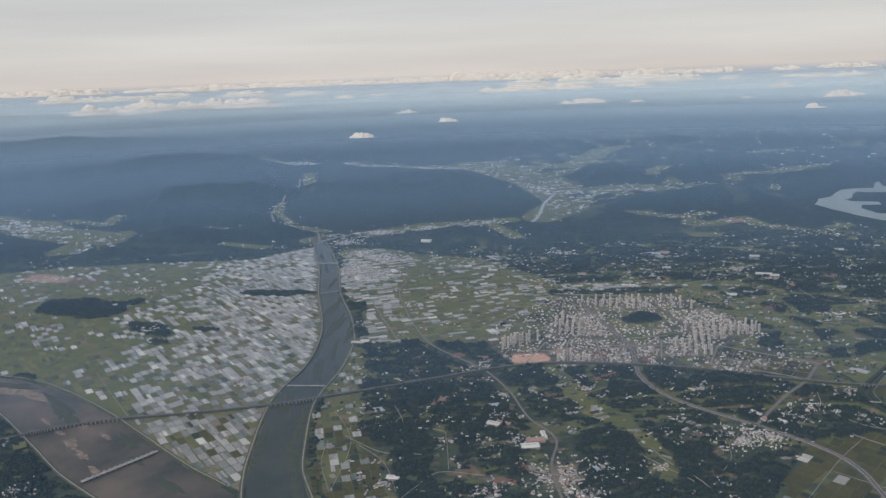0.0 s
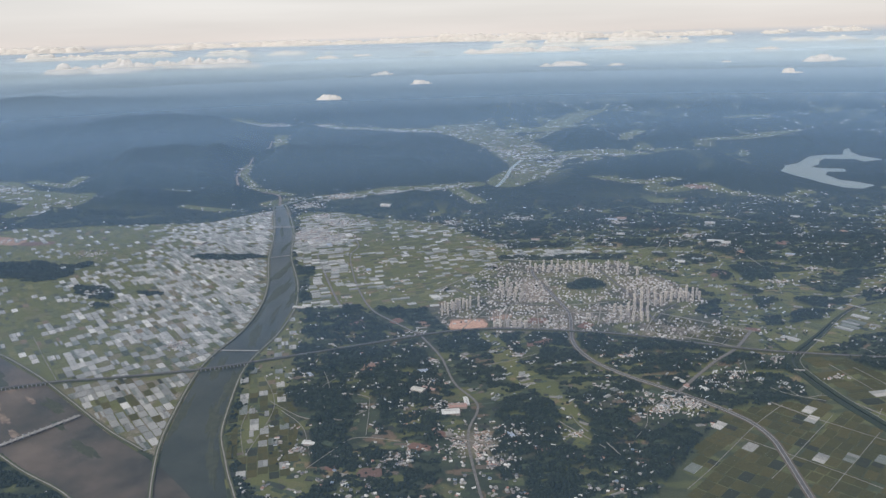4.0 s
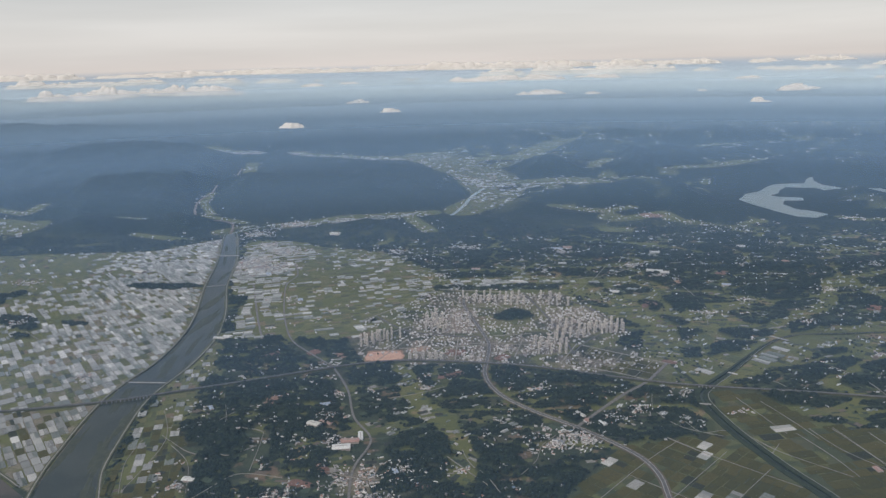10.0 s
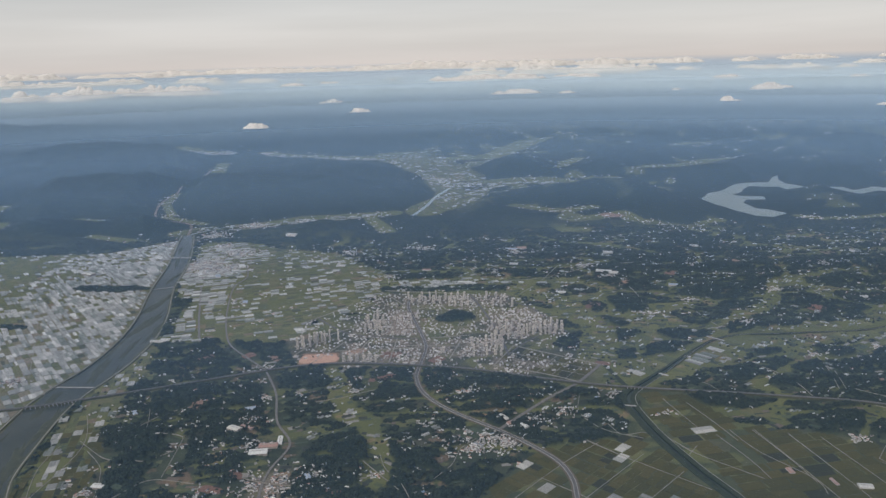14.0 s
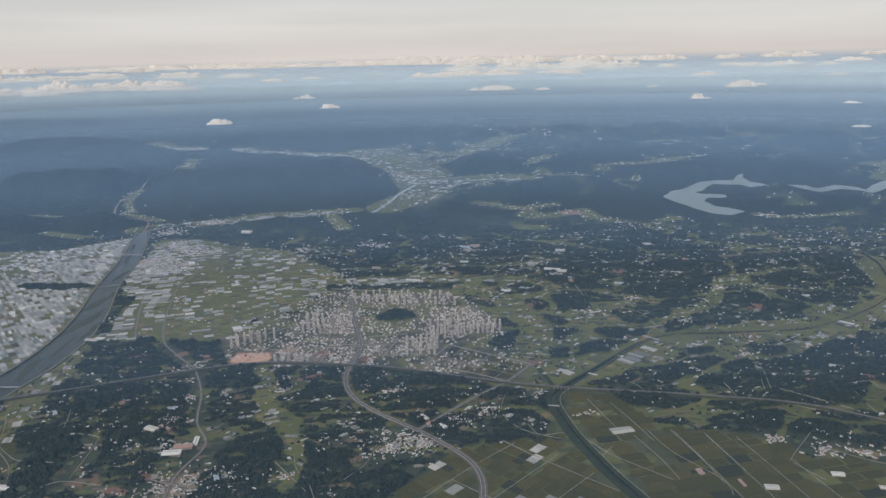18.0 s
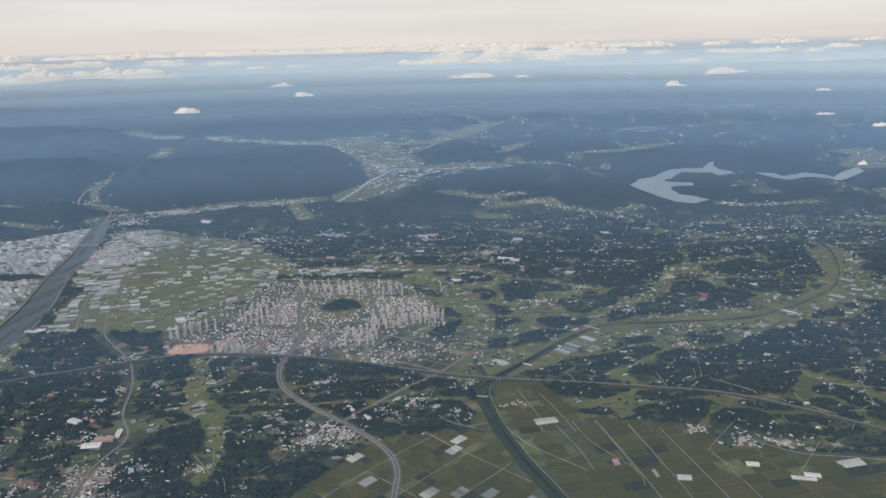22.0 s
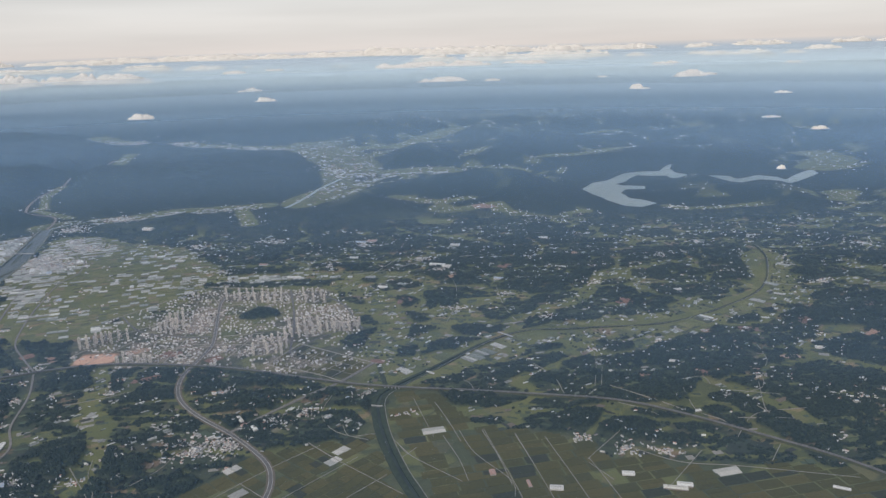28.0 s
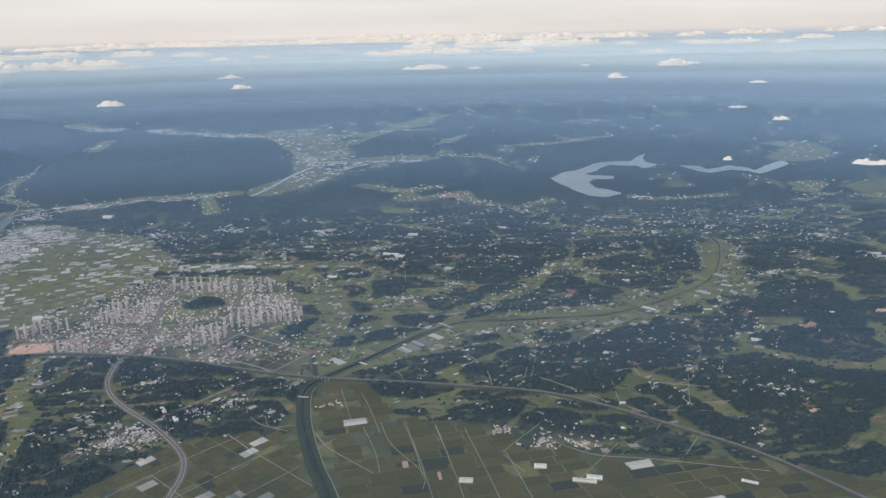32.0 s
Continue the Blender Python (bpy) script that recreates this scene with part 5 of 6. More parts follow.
PLOTS = [(30, 363, 4.5, 3.5), (20, 352, 6, 3), (-3, 330, 6, 4), (8, 345, 5, 2), (-12, 446, 6, 5), (-28, 520, 4, 7), (-22, 335, 3, 2.5), (51, 517, 13, 8), (96, 480, 9, 4), (357, 966, 12, 14), (475, 456, 4, 2), (500, 520, 7, 4), (505, 470, 6, 3), (575, 500, 7, 3), (590, 480, 5, 4), (440, 450, 5, 3), (405, 452, 4, 2.5), (470, 520, 4, 3), (545, 530, 6, 4), (610, 560, 6, 4), (430, 585, 7, 4), (241, 492, 5, 3), (260, 610, 7, 5), (300, 670, 7, 5), (350, 700, 6, 5), (420, 730, 7, 6), (80, 345, 4, 2), (100, 520, 7, 5), (75, 528, 8, 4), (132, 508, 6, 4), (560, 440, 4, 2.5), (610, 450, 5, 3), (520, 385, 3, 2), (640, 520, 7, 3), (0, 527, 5, 4), (20, 520, 5, 3), (-424, 790, 30, 12), (-380, 775, 18, 8)]
for k, (x, y, a, b) in enumerate(PLOTS):
    bare_plot(x, y, a, b, 0.4 * (k % 5) - 0.8, k, CLAY if k in (7, 32, 33) else EARTH)


# ---- the new town ----
TOWER_WALL = surface("tower_wall", [(0.0, (0.50, 0.45, 0.395)), (0.3, (0.55, 0.50, 0.44)), (0.55, (0.44, 0.40, 0.365)), (0.8, (0.58, 0.52, 0.45))], "object", grain_scale=2.0, grain=0.15)
TOWER_GLASS = surface("tower_windows", [(0.3, (0.16, 0.17, 0.18)), (0.7, (0.24, 0.24, 0.24))], scale=2.0, rough=0.35)
ROOF_GREY = surface("flat_roof", [(0.3, (0.22, 0.22, 0.21)), (0.7, (0.33, 0.32, 0.30))], scale=0.8)


def block(bm, x, y, z, sx, sy, sz):
    bmesh.ops.create_cube(bm, size=1, matrix=Matrix.Translation((x, y, z + sz / 2)) @ Matrix.Diagonal((sx, sy, sz, 1)))


def mesh_of(name, blocks, mat):
    bm = bmesh.new()
    for b in blocks:
        block(bm, *b)
    me = bpy.data.meshes.new(name)
    bm.to_mesh(me)
    bm.free()
    me.materials.append(mat)
    return me


def tower_template(w, d, h):
    """An apartment slab: body, two window bays to each long side with floor bands, roof and lift house."""
    root = new("apartment_tower")
    part("wall", mesh_of("wall", [(0, 0, -0.4, w, d, h + 0.4)], TOWER_WALL), root)
    bay = mesh_of("window_bay", [(0, 0, 0.35 + k * (h - 0.5) / 9, w * 0.38, 0.08, (h - 0.5) / 9 * 0.55) for k in range(9)], TOWER_GLASS)
    for sx in (-0.25, 0.25):
        for sy in (-1, 1):
            part("window_bay", bay, root, m=pose(sx * w, sy * (d / 2 + 0.02), 0))
    part("parapet", mesh_of("parapet", [(0, s * (d / 2 - 0.06), h, w, 0.12, 0.16) for s in (-1, 1)] + [(s * (w / 2 - 0.06), 0, h, 0.12, d - 0.24, 0.16) for s in (-1, 1)], TOWER_WALL), root)
    part("roof", mesh_of("roof", [(0, 0, h + 0.01, w - 0.26, d - 0.26, 0.04)], ROOF_GREY), root)
    lift = part("lift_house", mesh_of("lift_house", [(0, 0.1, h + 0.06, w * 0.3, d * 0.5, 0.5)], TOWER_WALL), root)
    part("water_tank", mesh_of("water_tank", [(w * 0.05, 0.1, h + 0.56, w * 0.14, d * 0.2, 0.16)], ROOF_GREY), lift)
    return tagged(root, "tall beige concrete apartment tower with rows of dark windows", "apartment tower", "apartment towers of the new town")


TOWERS = [tower_template(1.6, 1.05, 7.0), tower_template(1.35, 1.2, 8.2), tower_template(2.1, 1.0, 6.2)]
LOW_TOWER = tower_template(3.0, 1.1, 3.6)
tagged(LOW_TOWER, "mid-rise beige concrete apartment slab among streets")
# groups of towers: from, to, rows, how many in a row, gap between rows, which kind
GROUPS = [((79, 589), (92, 582), 3, 4, -11, 0), ((32, 537), (51, 544), 2, 5, 6, 1), ((69, 506), (90, 506), 1, 6, 0, 2), ((110, 646), (133, 642), 2, 5, -11, 0), ((140, 640), (157, 640), 2, 4, -17, 0), ((175, 637), (190, 633), 2, 3, -16, 0), ((174, 542), (194, 542), 3, 5, 11, 0), ((199, 549), (224, 552), 2, 7, 9, 0), ((157, 513), (176, 513), 3, 5, 9, 0)]
rt = random.Random(5)
first = True
tower_places = []
for a, b, rows, count, gap, kind in GROUPS:
    for r in range(rows):
        for k in range(count):
            s = (k + 0.5 * (r % 2)) / max(count - 1, 1)
            x = a[0] + (b[0] - a[0]) * s + rt.uniform(-0.8, 0.8)
            y = a[1] + (b[1] - a[1]) * s + r * gap + rt.uniform(-1.2, 1.2)
            if not inside(np.array([x]), np.array([y]), CITY)[0] or rt.random() < 0.06:
                continue
            t = TOWERS[kind] if rt.random() < 0.75 else TOWERS[rt.randrange(3)]
            copy_thing(t, pose(x, y, 0.05, 0, 0, rt.choice((-12, -10, 8, 14, 20)) + rt.uniform(-3, 3)) @ Matrix.Diagonal((1, 1, rt.uniform(0.86, 1.1), 1)))
            tower_places.append((x, y))
for k in range(14):
    x, y = rt.uniform(98, 117), rt.uniform(556, 606)
    if min(math.hypot(x - p[0], (y - p[1])) for p in tower_places) > 3.6:
        copy_thing(LOW_TOWER, pose(x, y, 0.05, 0, 0, -15 + rt.uniform(-4, 4)) @ Matrix.Diagonal((0.7, 1, rt.uniform(0.35, 0.7), 1)))
        tower_places.append((x, y))
for t, (x, y) in zip((*TOWERS, LOW_TOWER), ((45, 551), (60, 552), (86, 600), (136, 521))):
    t.matrix_basis = pose(x, y, 0.05, 0, 0, 8)
    tower_places.append((x, y))

# ---- houses, shops, sheds ----
WALL = surface("rendered_wall", [(0.0, (0.37, 0.36, 0.345)), (0.3, (0.33, 0.30, 0.275)), (0.5, (0.50, 0.48, 0.46)), (0.8, (0.28, 0.245, 0.22))], "object", grain_scale=3.0)
ROOF_STOPS = [(0.0, (0.30, 0.295, 0.285)), (0.16, (0.12, 0.13, 0.145)), (0.32, (0.36, 0.35, 0.34)), (0.46, (0.18, 0.17, 0.165)), (0.58, (0.30, 0.17, 0.13)), (0.72, (0.15, 0.20, 0.26)), (0.78, (0.60, 0.59, 0.57)), (0.90, (0.10, 0.10, 0.10))]
ROOF = surface("house_roof", ROOF_STOPS, "object", grain_scale=3.0, rough=0.6)
ROOFS = surface("house_roofs", ROOF_STOPS, "island", grain_scale=3.0, rough=0.6)
WALLS = surface("house_walls", [(0.0, (0.46, 0.44, 0.42)), (0.3, (0.33, 0.30, 0.275)), (0.5, (0.60, 0.58, 0.56)), (0.8, (0.28, 0.245, 0.22))], "island", grain_scale=3.0)
TOWN_STOPS = [(0.0, (0.42, 0.40, 0.38)), (0.2, (0.18, 0.172, 0.165)), (0.38, (0.50, 0.48, 0.455)), (0.52, (0.30, 0.28, 0.26)), (0.66, (0.11, 0.11, 0.115)), (0.78, (0.42, 0.35, 0.30)), (0.92, (0.66, 0.64, 0.61))]
TOWN_ROOF = surface("town_roof", TOWN_STOPS, "object", grain_scale=3.0, rough=0.6)
TOWN_ROOFS = surface("town_roofs", TOWN_STOPS, "island", grain_scale=3.0, rough=0.6)
SHED_ROOF = surface("metal_shed_roof", [(0.0, (0.40, 0.40, 0.39)), (0.3, (0.50, 0.50, 0.49)), (0.55, (0.28, 0.33, 0.41)), (0.7, (0.44, 0.43, 0.40)), (0.85, (0.30, 0.19, 0.16))], "object", grain_scale=1.5, rough=0.5)


def gable_template(w, l, h, pitch):
    v = [(-w / 2, -l / 2, -0.3), (w / 2, -l / 2, -0.3), (w / 2, l / 2, -0.3), (-w / 2, l / 2, -0.3), (-w / 2, -l / 2, h), (w / 2, -l / 2, h), (w / 2, l / 2, h), (-w / 2, l / 2, h), (0, -l / 2, h + pitch * 0.96), (0, l / 2, h + pitch * 0.96)]
    walls = raw_mesh("wall", v, [(0, 1, 5, 4), (1, 2, 6, 5), (2, 3, 7, 6), (3, 0, 4, 7)], WALL, tris=[(4, 5, 8), (6, 7, 9)])
    o, t = 0.08, 0.06
    e = h - o * pitch / (w / 2)
    r = [(-w / 2 - o, -l / 2 - o, e), (0, -l / 2 - o, h + pitch), (w / 2 + o, -l / 2 - o, e), (-w / 2 - o, l / 2 + o, e), (0, l / 2 + o, h + pitch), (w / 2 + o, l / 2 + o, e)]
    r += [(a, b, c + t) for a, b, c in r]
    roof = [(0, 1, 4, 3), (1, 2, 5, 4), (6, 9, 10, 7), (7, 10, 11, 8), (0, 6, 7, 1), (1, 7, 8, 2), (3, 4, 10, 9), (4, 5, 11, 10), (0, 3, 9, 6), (2, 8, 11, 5)]
    return walls, r, roof


def house_kind(w, l, h, pitch, mat):
    walls, r, faces = gable_template(w, l, h, pitch)
    return walls, raw_mesh("roof", r, faces, mat), mesh_of("chimney", [(w * 0.2, l * 0.2, h, 0.14, 0.14, pitch + 0.22)], WALL)


HOUSE_KINDS = [house_kind(0.9, 1.3, 0.42, 0.28, ROOF), house_kind(1.1, 1.6, 0.5, 0.3, ROOF), house_kind(0.8, 1.8, 0.38, 0.22, ROOF), house_kind(1.3, 1.4, 0.75, 0.25, ROOF)]
FLAT_KINDS = []
for w, l, h in ((1.2, 0.9, 0.6), (1.6, 1.1, 0.8), (0.9, 0.8, 0.45), (2.4, 1.2, 0.55)):
    FLAT_KINDS.append((mesh_of("wall", [(0, 0, -0.3, w, l, h + 0.3)], WALL), mesh_of("roof", [(0, 0, h + 0.004, w + 0.06, l + 0.06, 0.09)], TOWN_ROOF), mesh_of("stair_house", [(w * 0.2, l * 0.15, h + 0.09, w * 0.3, l * 0.3, 0.3)], WALL)))
SHED_KINDS = []
for w, l, h, p in ((2.6, 5.5, 0.8, 0.3), (3.5, 6.0, 0.9, 0.35), (2.0, 7.5, 0.6, 0.25)):
    walls, r, faces = gable_template(w, l, h, p)
    SHED_KINDS.append((walls, raw_mesh("roof", r, faces, SHED_ROOF), mesh_of("ridge_vent", [(0, 0, h + p + 0.03, 0.25, l * 0.7, 0.12)], ROOF_GREY)))
HOUSE_LABELS = ("small house with a low gabled roof among trees", "farmhouse with a plain pitched roof beside fields", "village house with a shallow metal roof", "two-storey village house with a tiled roof")


def place_house(kind, x, y, turn, z, name, label, category, group):
    walls, roof, top = kind
    root = tagged(new(name), label, category, group)
    root.matrix_basis = pose(x, y, z, 0, 0, turn)
    part("wall", walls, root)
    top_roof = part("roof", roof, root)
    part("chimney" if name == "house" else "stair_house" if name == "flat_roofed_building" else "ridge_vent", top, root if name == "flat_roofed_building" else top_roof)
    return root


# villages: x, y, radius, houses
VILLAGES = [(17, 503, 14, 60), (105, 669, 10, 30), (150, 387, 20, 260), (166, 396, 12, 90), (282, 727, 12, 50), (45, 356, 24, 300), (30, 395, 10, 40), (55, 335, 14, 90), (70, 362, 12, 60), (98, 361, 10, 30), (25, 424, 14, 50), (28, 455, 9, 36), (-85, 765, 34, 520), (-75, 825, 28, 300), (-125, 915, 24, 160), (-100, 860, 18, 120), (-150, 895, 18, 90), (120, 820, 22, 110), (60, 780, 16, 50), (-40, 650, 14, 40), (44, 812, 24, 110), (215, 800, 26, 110), (289, 690, 16, 80), (188, 412, 14, 70), (168, 388, 9, 60), (372, 368, 14, 70), (391, 362, 8, 40), (350, 379, 8, 30), (205, 424, 12, 70), (240, 440, 14, 60), (260, 417, 8, 20), (297, 590, 12, 50), (364, 559, 13, 70), (541, 654, 10, 40), (497, 712, 14, 60), (604, 617, 12, 60), (383, 494, 10, 45), (475, 443, 8, 24), (518, 410, 9, 30), (275, 734, 16, 70), (382, 724, 14, 60), (91, 716, 16, 60), (-107, 790, 26, 220), (-150, 880, 26, 180), (-249, 607, 16, 80), (-147, 493, 10, 90), (-424, 783, 22, 90), (-304, 728, 20, 60), (712, 654, 14, 60), (-582, 1067, 30, 160), (-330, 1750, 60, 180), (-230, 1730, 50, 110),
            (-90, 968, 22, 110), (-30, 985, 16, 60), (-10, 395, 10, 26), (-40, 352, 12, 40), (10, 345, 14, 60), (150, 455, 12, 60), (80, 460, 10, 30), (340, 460, 8, 24), (430, 500, 10, 30), (150, 1300, 60, 70), (420, 1190, 26, 40), (600, 780, 26, 60), (700, 730, 30, 50), (420, 640, 12, 40), (340, 620, 10, 30), (190, 720, 14, 50), (-225, 352, 18, 80), (-260, 380, 14, 40)]
hx, hy, ht = [], [], []
rh = np.random.RandomState(11)
for vx, vy, r, n in VILLAGES:
    d = r * np.abs(rh.normal(0, 0.55, n))
    a = rh.uniform(0, 2 * math.pi, n)
    hx += list(vx + d * np.cos(a))
    hy += list(vy + d * np.sin(a) * 0.75)
    ht += list(math.degrees(rh.uniform(0, 3)) + rh.choice([0, 90, 5, 95, -8], n))
for ln, half in VALLEYS:
    sp = spline(ln, 20)
    n = int(len(sp) * (0.8 if half < 20 else 1.0))
    pick = rh.randint(0, len(sp), n)
    hx += list(sp[pick, 0] + rh.normal(0, half * 0.7 + 3, n))
    hy += list(sp[pick, 1] + rh.normal(0, half * 0.7 + 3, n))
    ht += list(rh.uniform(0, 180, n))
cx, cy = rh.uniform(180, 1000, 4000), rh.uniform(930, 2000, 4000)
cl = (fbm(cx / 42, cy / 46, 4, 61) > 0.625) & (mountain(cx, cy) > 0.5) & (cx + 0.12 * (cy - 900) > 230) & (lake_share(cx, cy) > 50)
hx += list(cx[cl])
hy += list(cy[cl])
ht += list(rh.uniform(0, 180, cl.sum()))
n = 15000
sy = 300 + 560 * rh.rand(n) ** 1.25
sx = 150 + rh.uniform(-1, 1, n) * (110 + 0.62 * sy)
dense = (dales(sx, sy) < 0.3) & (fbm(sx / 25, sy / 25, 3, 71) > 0.465) & (fbm(sx / 7, sy / 5, 2, 72) > 0.5) & ~inside(sx, sy, PADDY) & ~inside(sx, sy, CITY) & ~inside(sx, sy, WESTPLAIN) & (mountain(sx, sy) < 0.3)
hx, hy, ht = np.r_[hx, sx[dense]], np.r_[hy, sy[dense]], np.r_[ht, 90 + rh.normal(0, 32, dense.sum())]
ok = clear_of(hx, hy, 0.5) & ~inside(hx, hy, CITY)
hx, hy, ht = hx[ok], hy[ok], ht[ok]
hz = level(hx, hy)
order = np.argsort(hy)
hx, hy, ht, hz = hx[order], hy[order], ht[order], hz[order]
for k in range(295):
    place_house(HOUSE_KINDS[k * 7 % 4], hx[k], hy[k], ht[k], hz[k], "house", HOUSE_LABELS[k * 7 % 4], "house", "houses of the near villages")
fx, fy, ft, fz = hx[295:], hy[295:], ht[295:], hz[295:]
grow = np.clip(fy / 760, 0.75, 2.0)
tagged(new("far_houses", boxes("far_houses", fx, fy, rh.uniform(0.3, 0.55, len(fx)) * grow, rh.uniform(0.5, 1.0, len(fx)) ** 2 * 1.7 * grow, np.radians(ft), fz, rh.uniform(0.35, 0.7, len(fx)), [WALLS, ROOFS], 0.5)), "hundreds of small pale village houses among woods", "houses", kind="stuff")

# long sheds and works
SHEDS = [(40, 393, 2.2, 95), (36, 386, 2.0, 95), (45, 399, 1.6, 5), (66, 358, 1.2, 20), (-36, 358, 1.4, 80), (-74, 561, 2.0, 82), (-70, 564, 1.5, 82), (329, 334, 1.3, 80), (383, 329, 1.8, 75), (388, 331, 1.6, 75), (301, 350, 1.0, 5), (317, 339, 1.0, 5), (226, 437, 1.0, 20), (365, 343, 1.2, 80), (457, 322, 1.2, 60), (712, 654, 2.4, 80), (705, 660, 2.0, 80), (719, 650, 1.8, 80), (214, 800, 2.2, 70), (225, 806, 2.0, 80), (289, 704, 2.4, 70), (297, 700, 2.0, 75), (172, 408, 1.3, 30), (168, 414, 1.2, 30), (178, 402, 1.2, 30), (-29, 884, 2.4, 70), (160, 690, 2.0, 80), (240, 650, 1.8, 75), (-207, 757, 2.6, 60), (-95, 745, 2.2, 20), (-75, 735, 2.0, 20), (-60, 770, 2.0, 20), (275, 470, 1.0, 50), (300, 500, 1.0, 50), (18, 410, 1.6, 60), (24, 414, 1.4, 60), (-48, 440, 1.2, 30), (20, 440, 1.3, 100), (555, 590, 1.4, 60), (530, 480, 1.4, 70), (430, 470, 1.2, 60), (445, 425, 0.9, 70), (420, 402, 0.9, 100), (600, 520, 1.6, 80), (520, 540, 1.2, 80), (480, 610, 1.4, 80), (340, 660, 1.6, 70), (400, 690, 1.6, 70), (210, 745, 1.8, 80), (310, 780, 2.0, 80), (400, 790, 2.0, 80), (125, 735, 1.8, 80), (40, 760, 1.8, 80), (0, 700, 1.5, 15), (20, 680, 1.5, 15), (-30, 650, 1.4, 15)]
for k, (x, y, size, turn) in enumerate(SHEDS):
    z = level(x, y)
    ob = place_house(SHED_KINDS[k % 3], x, y, turn, z, "shed", ("long pale metal shed standing among fields", "large whitish factory shed with a low roof", "narrow pale farm shed beside a track")[k % 3], "shed", "sheds and works")
    ob.scale = (size * 0.8, size * 0.8, size * 0.7)

# town blocks
rb = np.random.RandomState(23)
N_TRY = 12000
bx, by = rb.uniform(30, 245, N_TRY), rb.uniform(478, 660, N_TRY)
tw = np.array(tower_places)
hill_d = np.hypot((bx - CITY_HILL[0]) * 0.8, (by - CITY_HILL[1]) * 1.15)
dens = 0.85 * built_up(bx, by)
ok = inside(bx, by, CITY) & clear_of(bx, by, 0.7) & (rb.rand(N_TRY) < dens) & ~((np.abs(bx - 51) < 15) & (np.abs(by - 517) < 10) & (rb.rand(N_TRY) < 0.6))
for p in tw:
    ok &= np.hypot(bx - p[0], by - p[1]) > 1.7
bx, by = bx[ok], by[ok]
keep = []
for k in range(len(bx)):
    if all((bx[k] - bx[j]) ** 2 + (by[k] - by[j]) ** 2 > 2.6 for j in keep):
        keep.append(k)
bx, by = bx[keep], by[keep]
# rows of terraces running north to south
for k in range(6):
    for j in range(13):
        x, y = 178 + 7 * k + 0.9 * j + rb.uniform(-0.3, 0.3), 613 - 3 * k - 3.4 * j + rb.uniform(-0.4, 0.4)
        if rb.rand() < 0.85 and inside(np.array([x]), np.array([y]), CITY)[0] and np.hypot(tw[:, 0] - x, tw[:, 1] - y).min() > 1.8:
            bx, by = np.append(bx, x), np.append(by, y)
order = np.argsort(by)
bx, by = bx[order], by[order]
for k in range(min(290, len(bx))):
    place_house(FLAT_KINDS[k * 5 % 4], bx[k], by[k], rb.choice([-12, 8, 78, 14]) + rb.uniform(-3, 3), 0.02, "flat_roofed_building", ("low pale concrete shop building on a town street", "whitish mid-rise office block with a flat roof", "small grey flat-roofed town building", "long low public building with a flat roof")[k * 5 % 4], "building", "low buildings of the new town")
if len(bx) > 290:
    n = len(bx) - 290
    tagged(new("town_blocks", boxes("town_blocks", bx[290:], by[290:], rb.uniform(0.4, 0.9, n), rb.uniform(0.35, 0.7, n), rb.uniform(-0.2, 0.2, n), np.zeros(n), rb.uniform(0.4, 1.0, n), [WALLS, TOWN_ROOFS], 0.02)), "crowded low pale buildings of the town centre", "buildings", kind="stuff")

# ---- woods ----
LEAF = surface("tree_leaves", [(0.0, (0.016, 0.026, 0.021)), (0.25, (0.020, 0.031, 0.024)), (0.5, (0.024, 0.036, 0.026)), (0.75, (0.017, 0.028, 0.023)), (0.92, (0.032, 0.045, 0.030))], "island", grain_scale=2.5, grain=0.35)


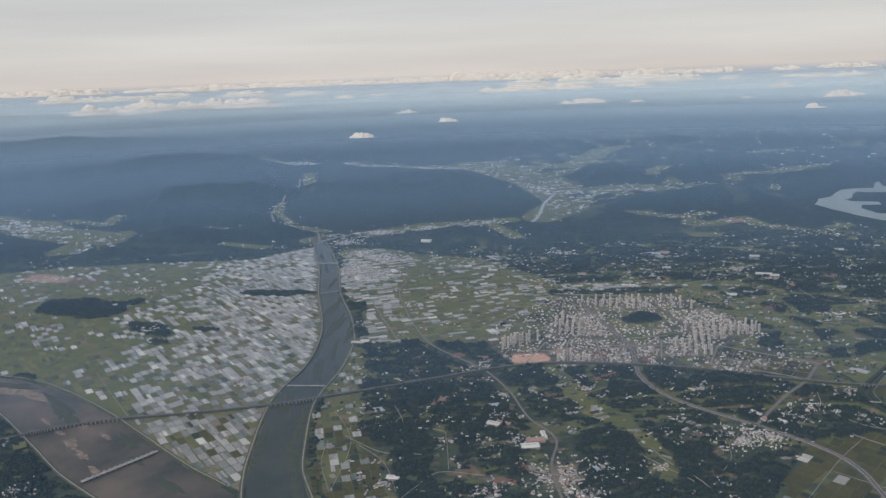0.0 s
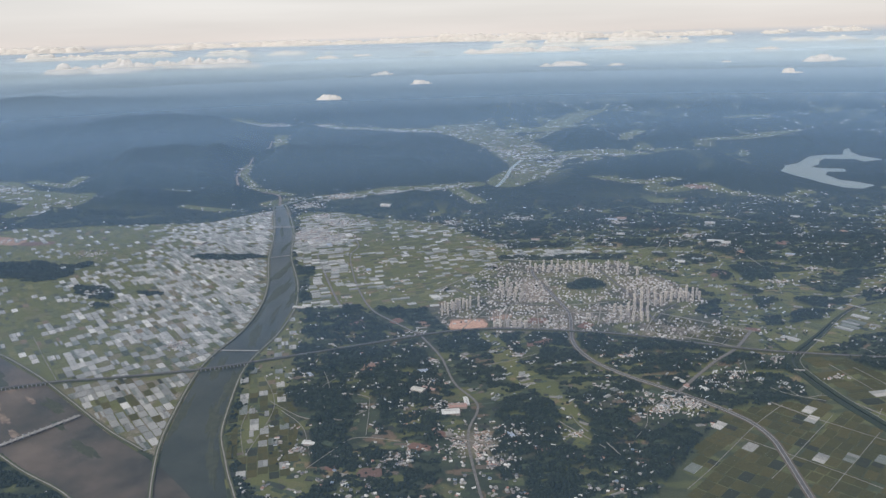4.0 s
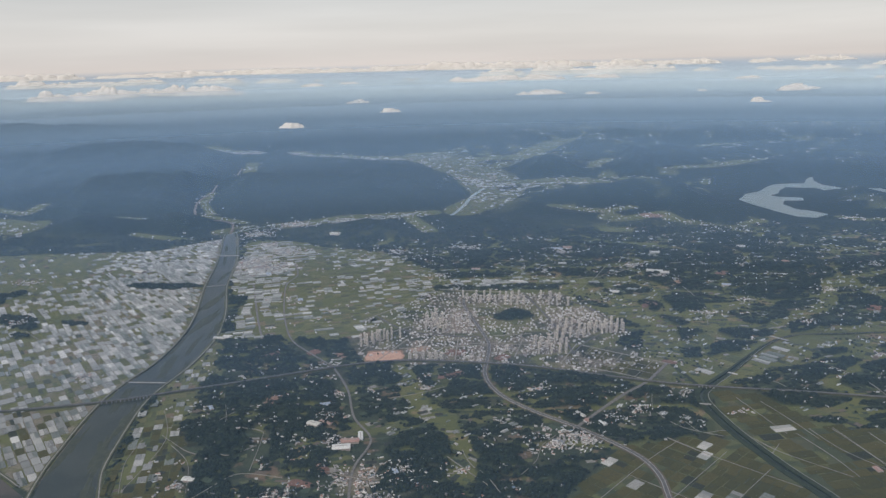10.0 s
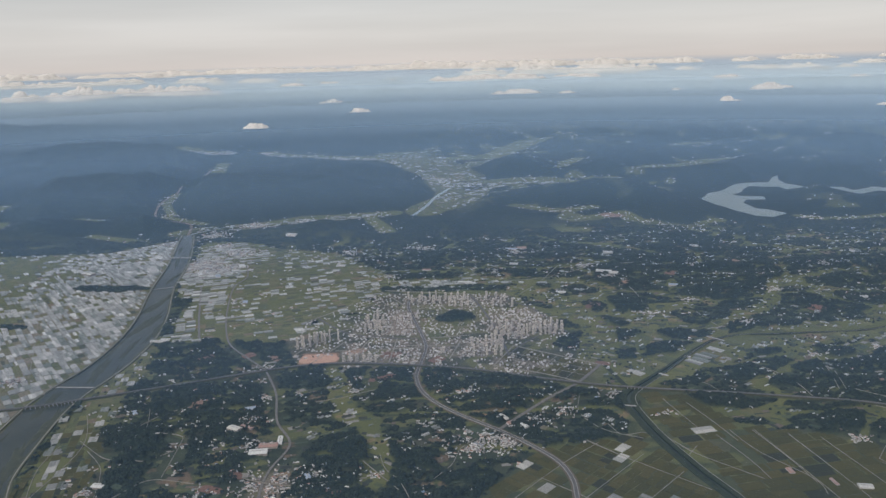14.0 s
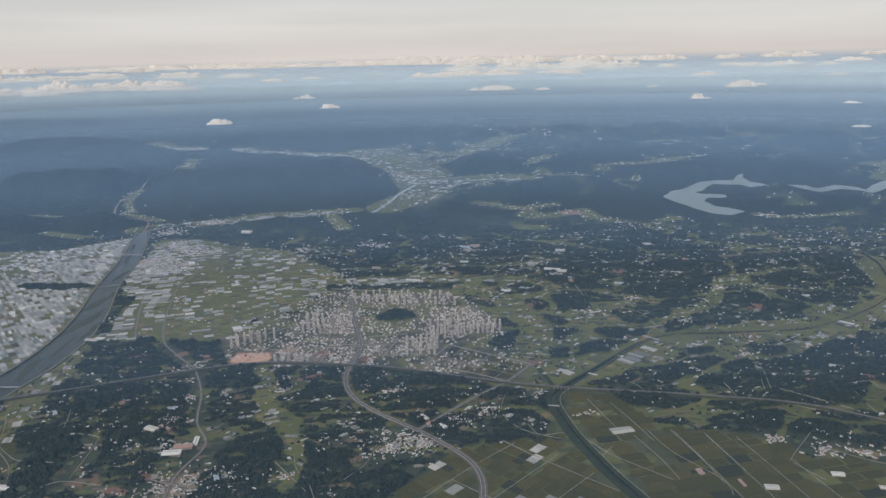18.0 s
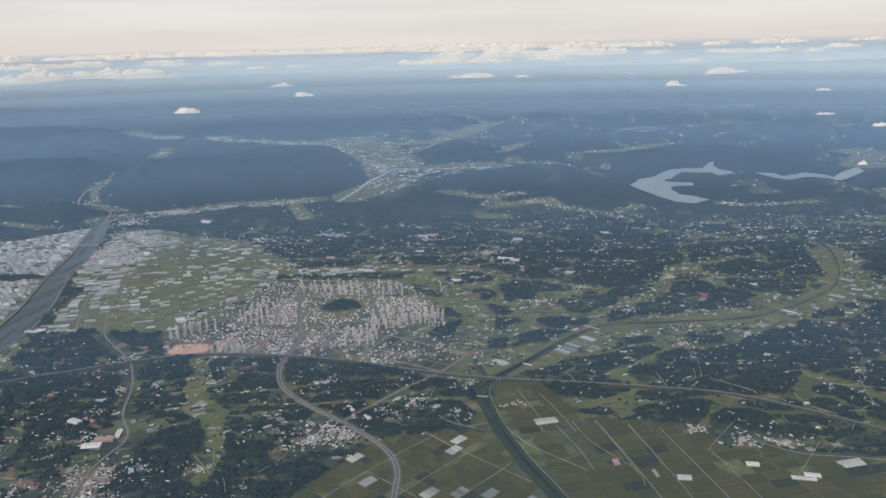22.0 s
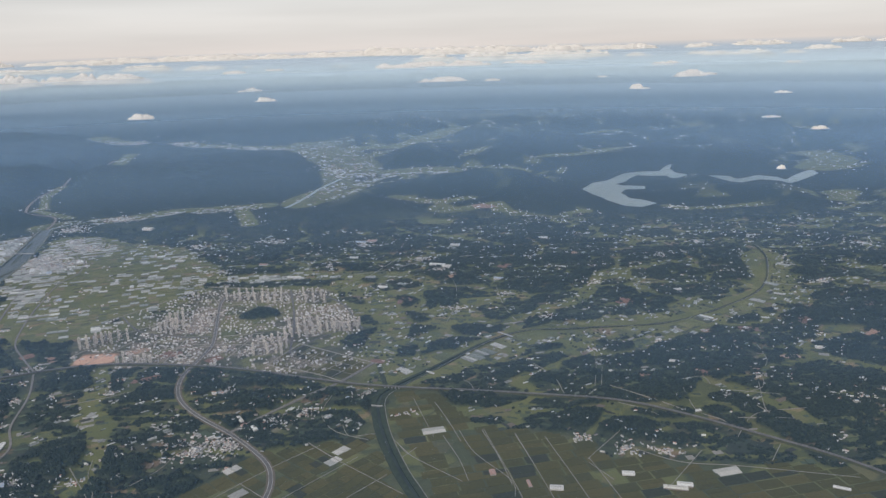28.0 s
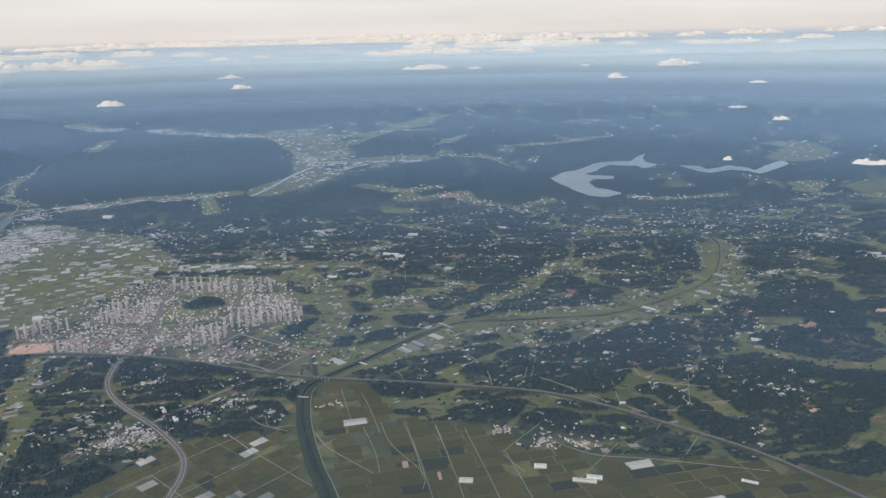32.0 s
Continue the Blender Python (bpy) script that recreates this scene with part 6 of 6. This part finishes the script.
def plant_woods():
    r = np.random.RandomState(31)
    xs, ys, ss = [], [], []
    for lo, hi, step in ((-120, 290, 3.0), (290, 430, 1.35), (430, 560, 1.75), (560, 720, 2.3), (720, 900, 3.2)):
        wide = 130 + 0.62 * hi
        gx, gy = np.meshgrid(np.arange(150 - wide, 150 + wide, step), np.arange(lo, hi, step))
        gx, gy = gx.ravel() + r.uniform(-0.5, 0.5, gx.size) * step, gy.ravel() + r.uniform(-0.5, 0.5, gy.size) * step
        ok = (woods(gx, gy) > 0.55) & (r.rand(len(gx)) < 0.92)
        xs.append(gx[ok]), ys.append(gy[ok]), ss.append(np.full(ok.sum(), step))
    # single trees and hedges in the open country
    gx, gy = r.uniform(-150, 620, 9000), r.uniform(300, 800, 9000)
    ok = (fbm(gx / 18, gy / 14, 3, 88) > 0.55) & ~inside(gx, gy, PADDY) & ~loosely(gx, gy, NORTHPLAIN, 26) & ~(inside(gx, gy, CITY) & (r.rand(9000) < 0.8)) & ~inside(gx, gy, WESTPLAIN) & (channel(gx, gy) < -3)
    xs.append(gx[ok]), ys.append(gy[ok]), ss.append(np.full(ok.sum(), 1.3))
    x, y, s = np.concatenate(xs), np.concatenate(ys), np.concatenate(ss)
    ok = clear_of(x, y, 0.6)
    x, y, s = x[ok], y[ok], s[ok]
    n, seg = len(x), 5
    z = level(x, y)
    rad, tall = s * r.uniform(0.6, 0.95, n), r.uniform(0.7, 1.25, n)
    a0 = r.uniform(0, 6.28, n)
    ang = a0[:, None] + np.arange(seg)[None] * 2 * math.pi / seg
    r1, r2 = rad[:, None] * r.uniform(0.8, 1.2, (n, seg)), rad[:, None] * r.uniform(0.45, 0.75, (n, seg))
    low = np.stack([x[:, None] + r1 * np.cos(ang), y[:, None] + r1 * np.sin(ang), np.repeat((z - 0.1 + 0.12 * tall)[:, None], seg, 1)], -1)
    mid = np.stack([x[:, None] + r2 * np.cos(ang + 0.4), y[:, None] + r2 * np.sin(ang + 0.4), z[:, None] + tall[:, None] * r.uniform(0.6, 0.85, (n, seg))], -1)
    top = np.stack([x + 0.2 * rad * r.uniform(-1, 1, n), y + 0.2 * rad * r.uniform(-1, 1, n), z + tall], -1)[:, None]
    co = np.concatenate([low, mid, top], 1)
    k = np.arange(seg)
    q = np.c_[k, (k + 1) % seg, seg + (k + 1) % seg, seg + k]
    t = np.c_[seg + k, seg + (k + 1) % seg, np.full(seg, 2 * seg)]
    base = (np.arange(n) * (2 * seg + 1))[:, None, None]
    me = raw_mesh("woodland", co.reshape(-1, 3), (q[None] + base).reshape(-1, 4), LEAF, tris=(t[None] + base).reshape(-1, 3))
    return tagged(new("woodland", me), "dark green mixed woods between villages and fields", "woods", kind="stuff")


plant_woods()
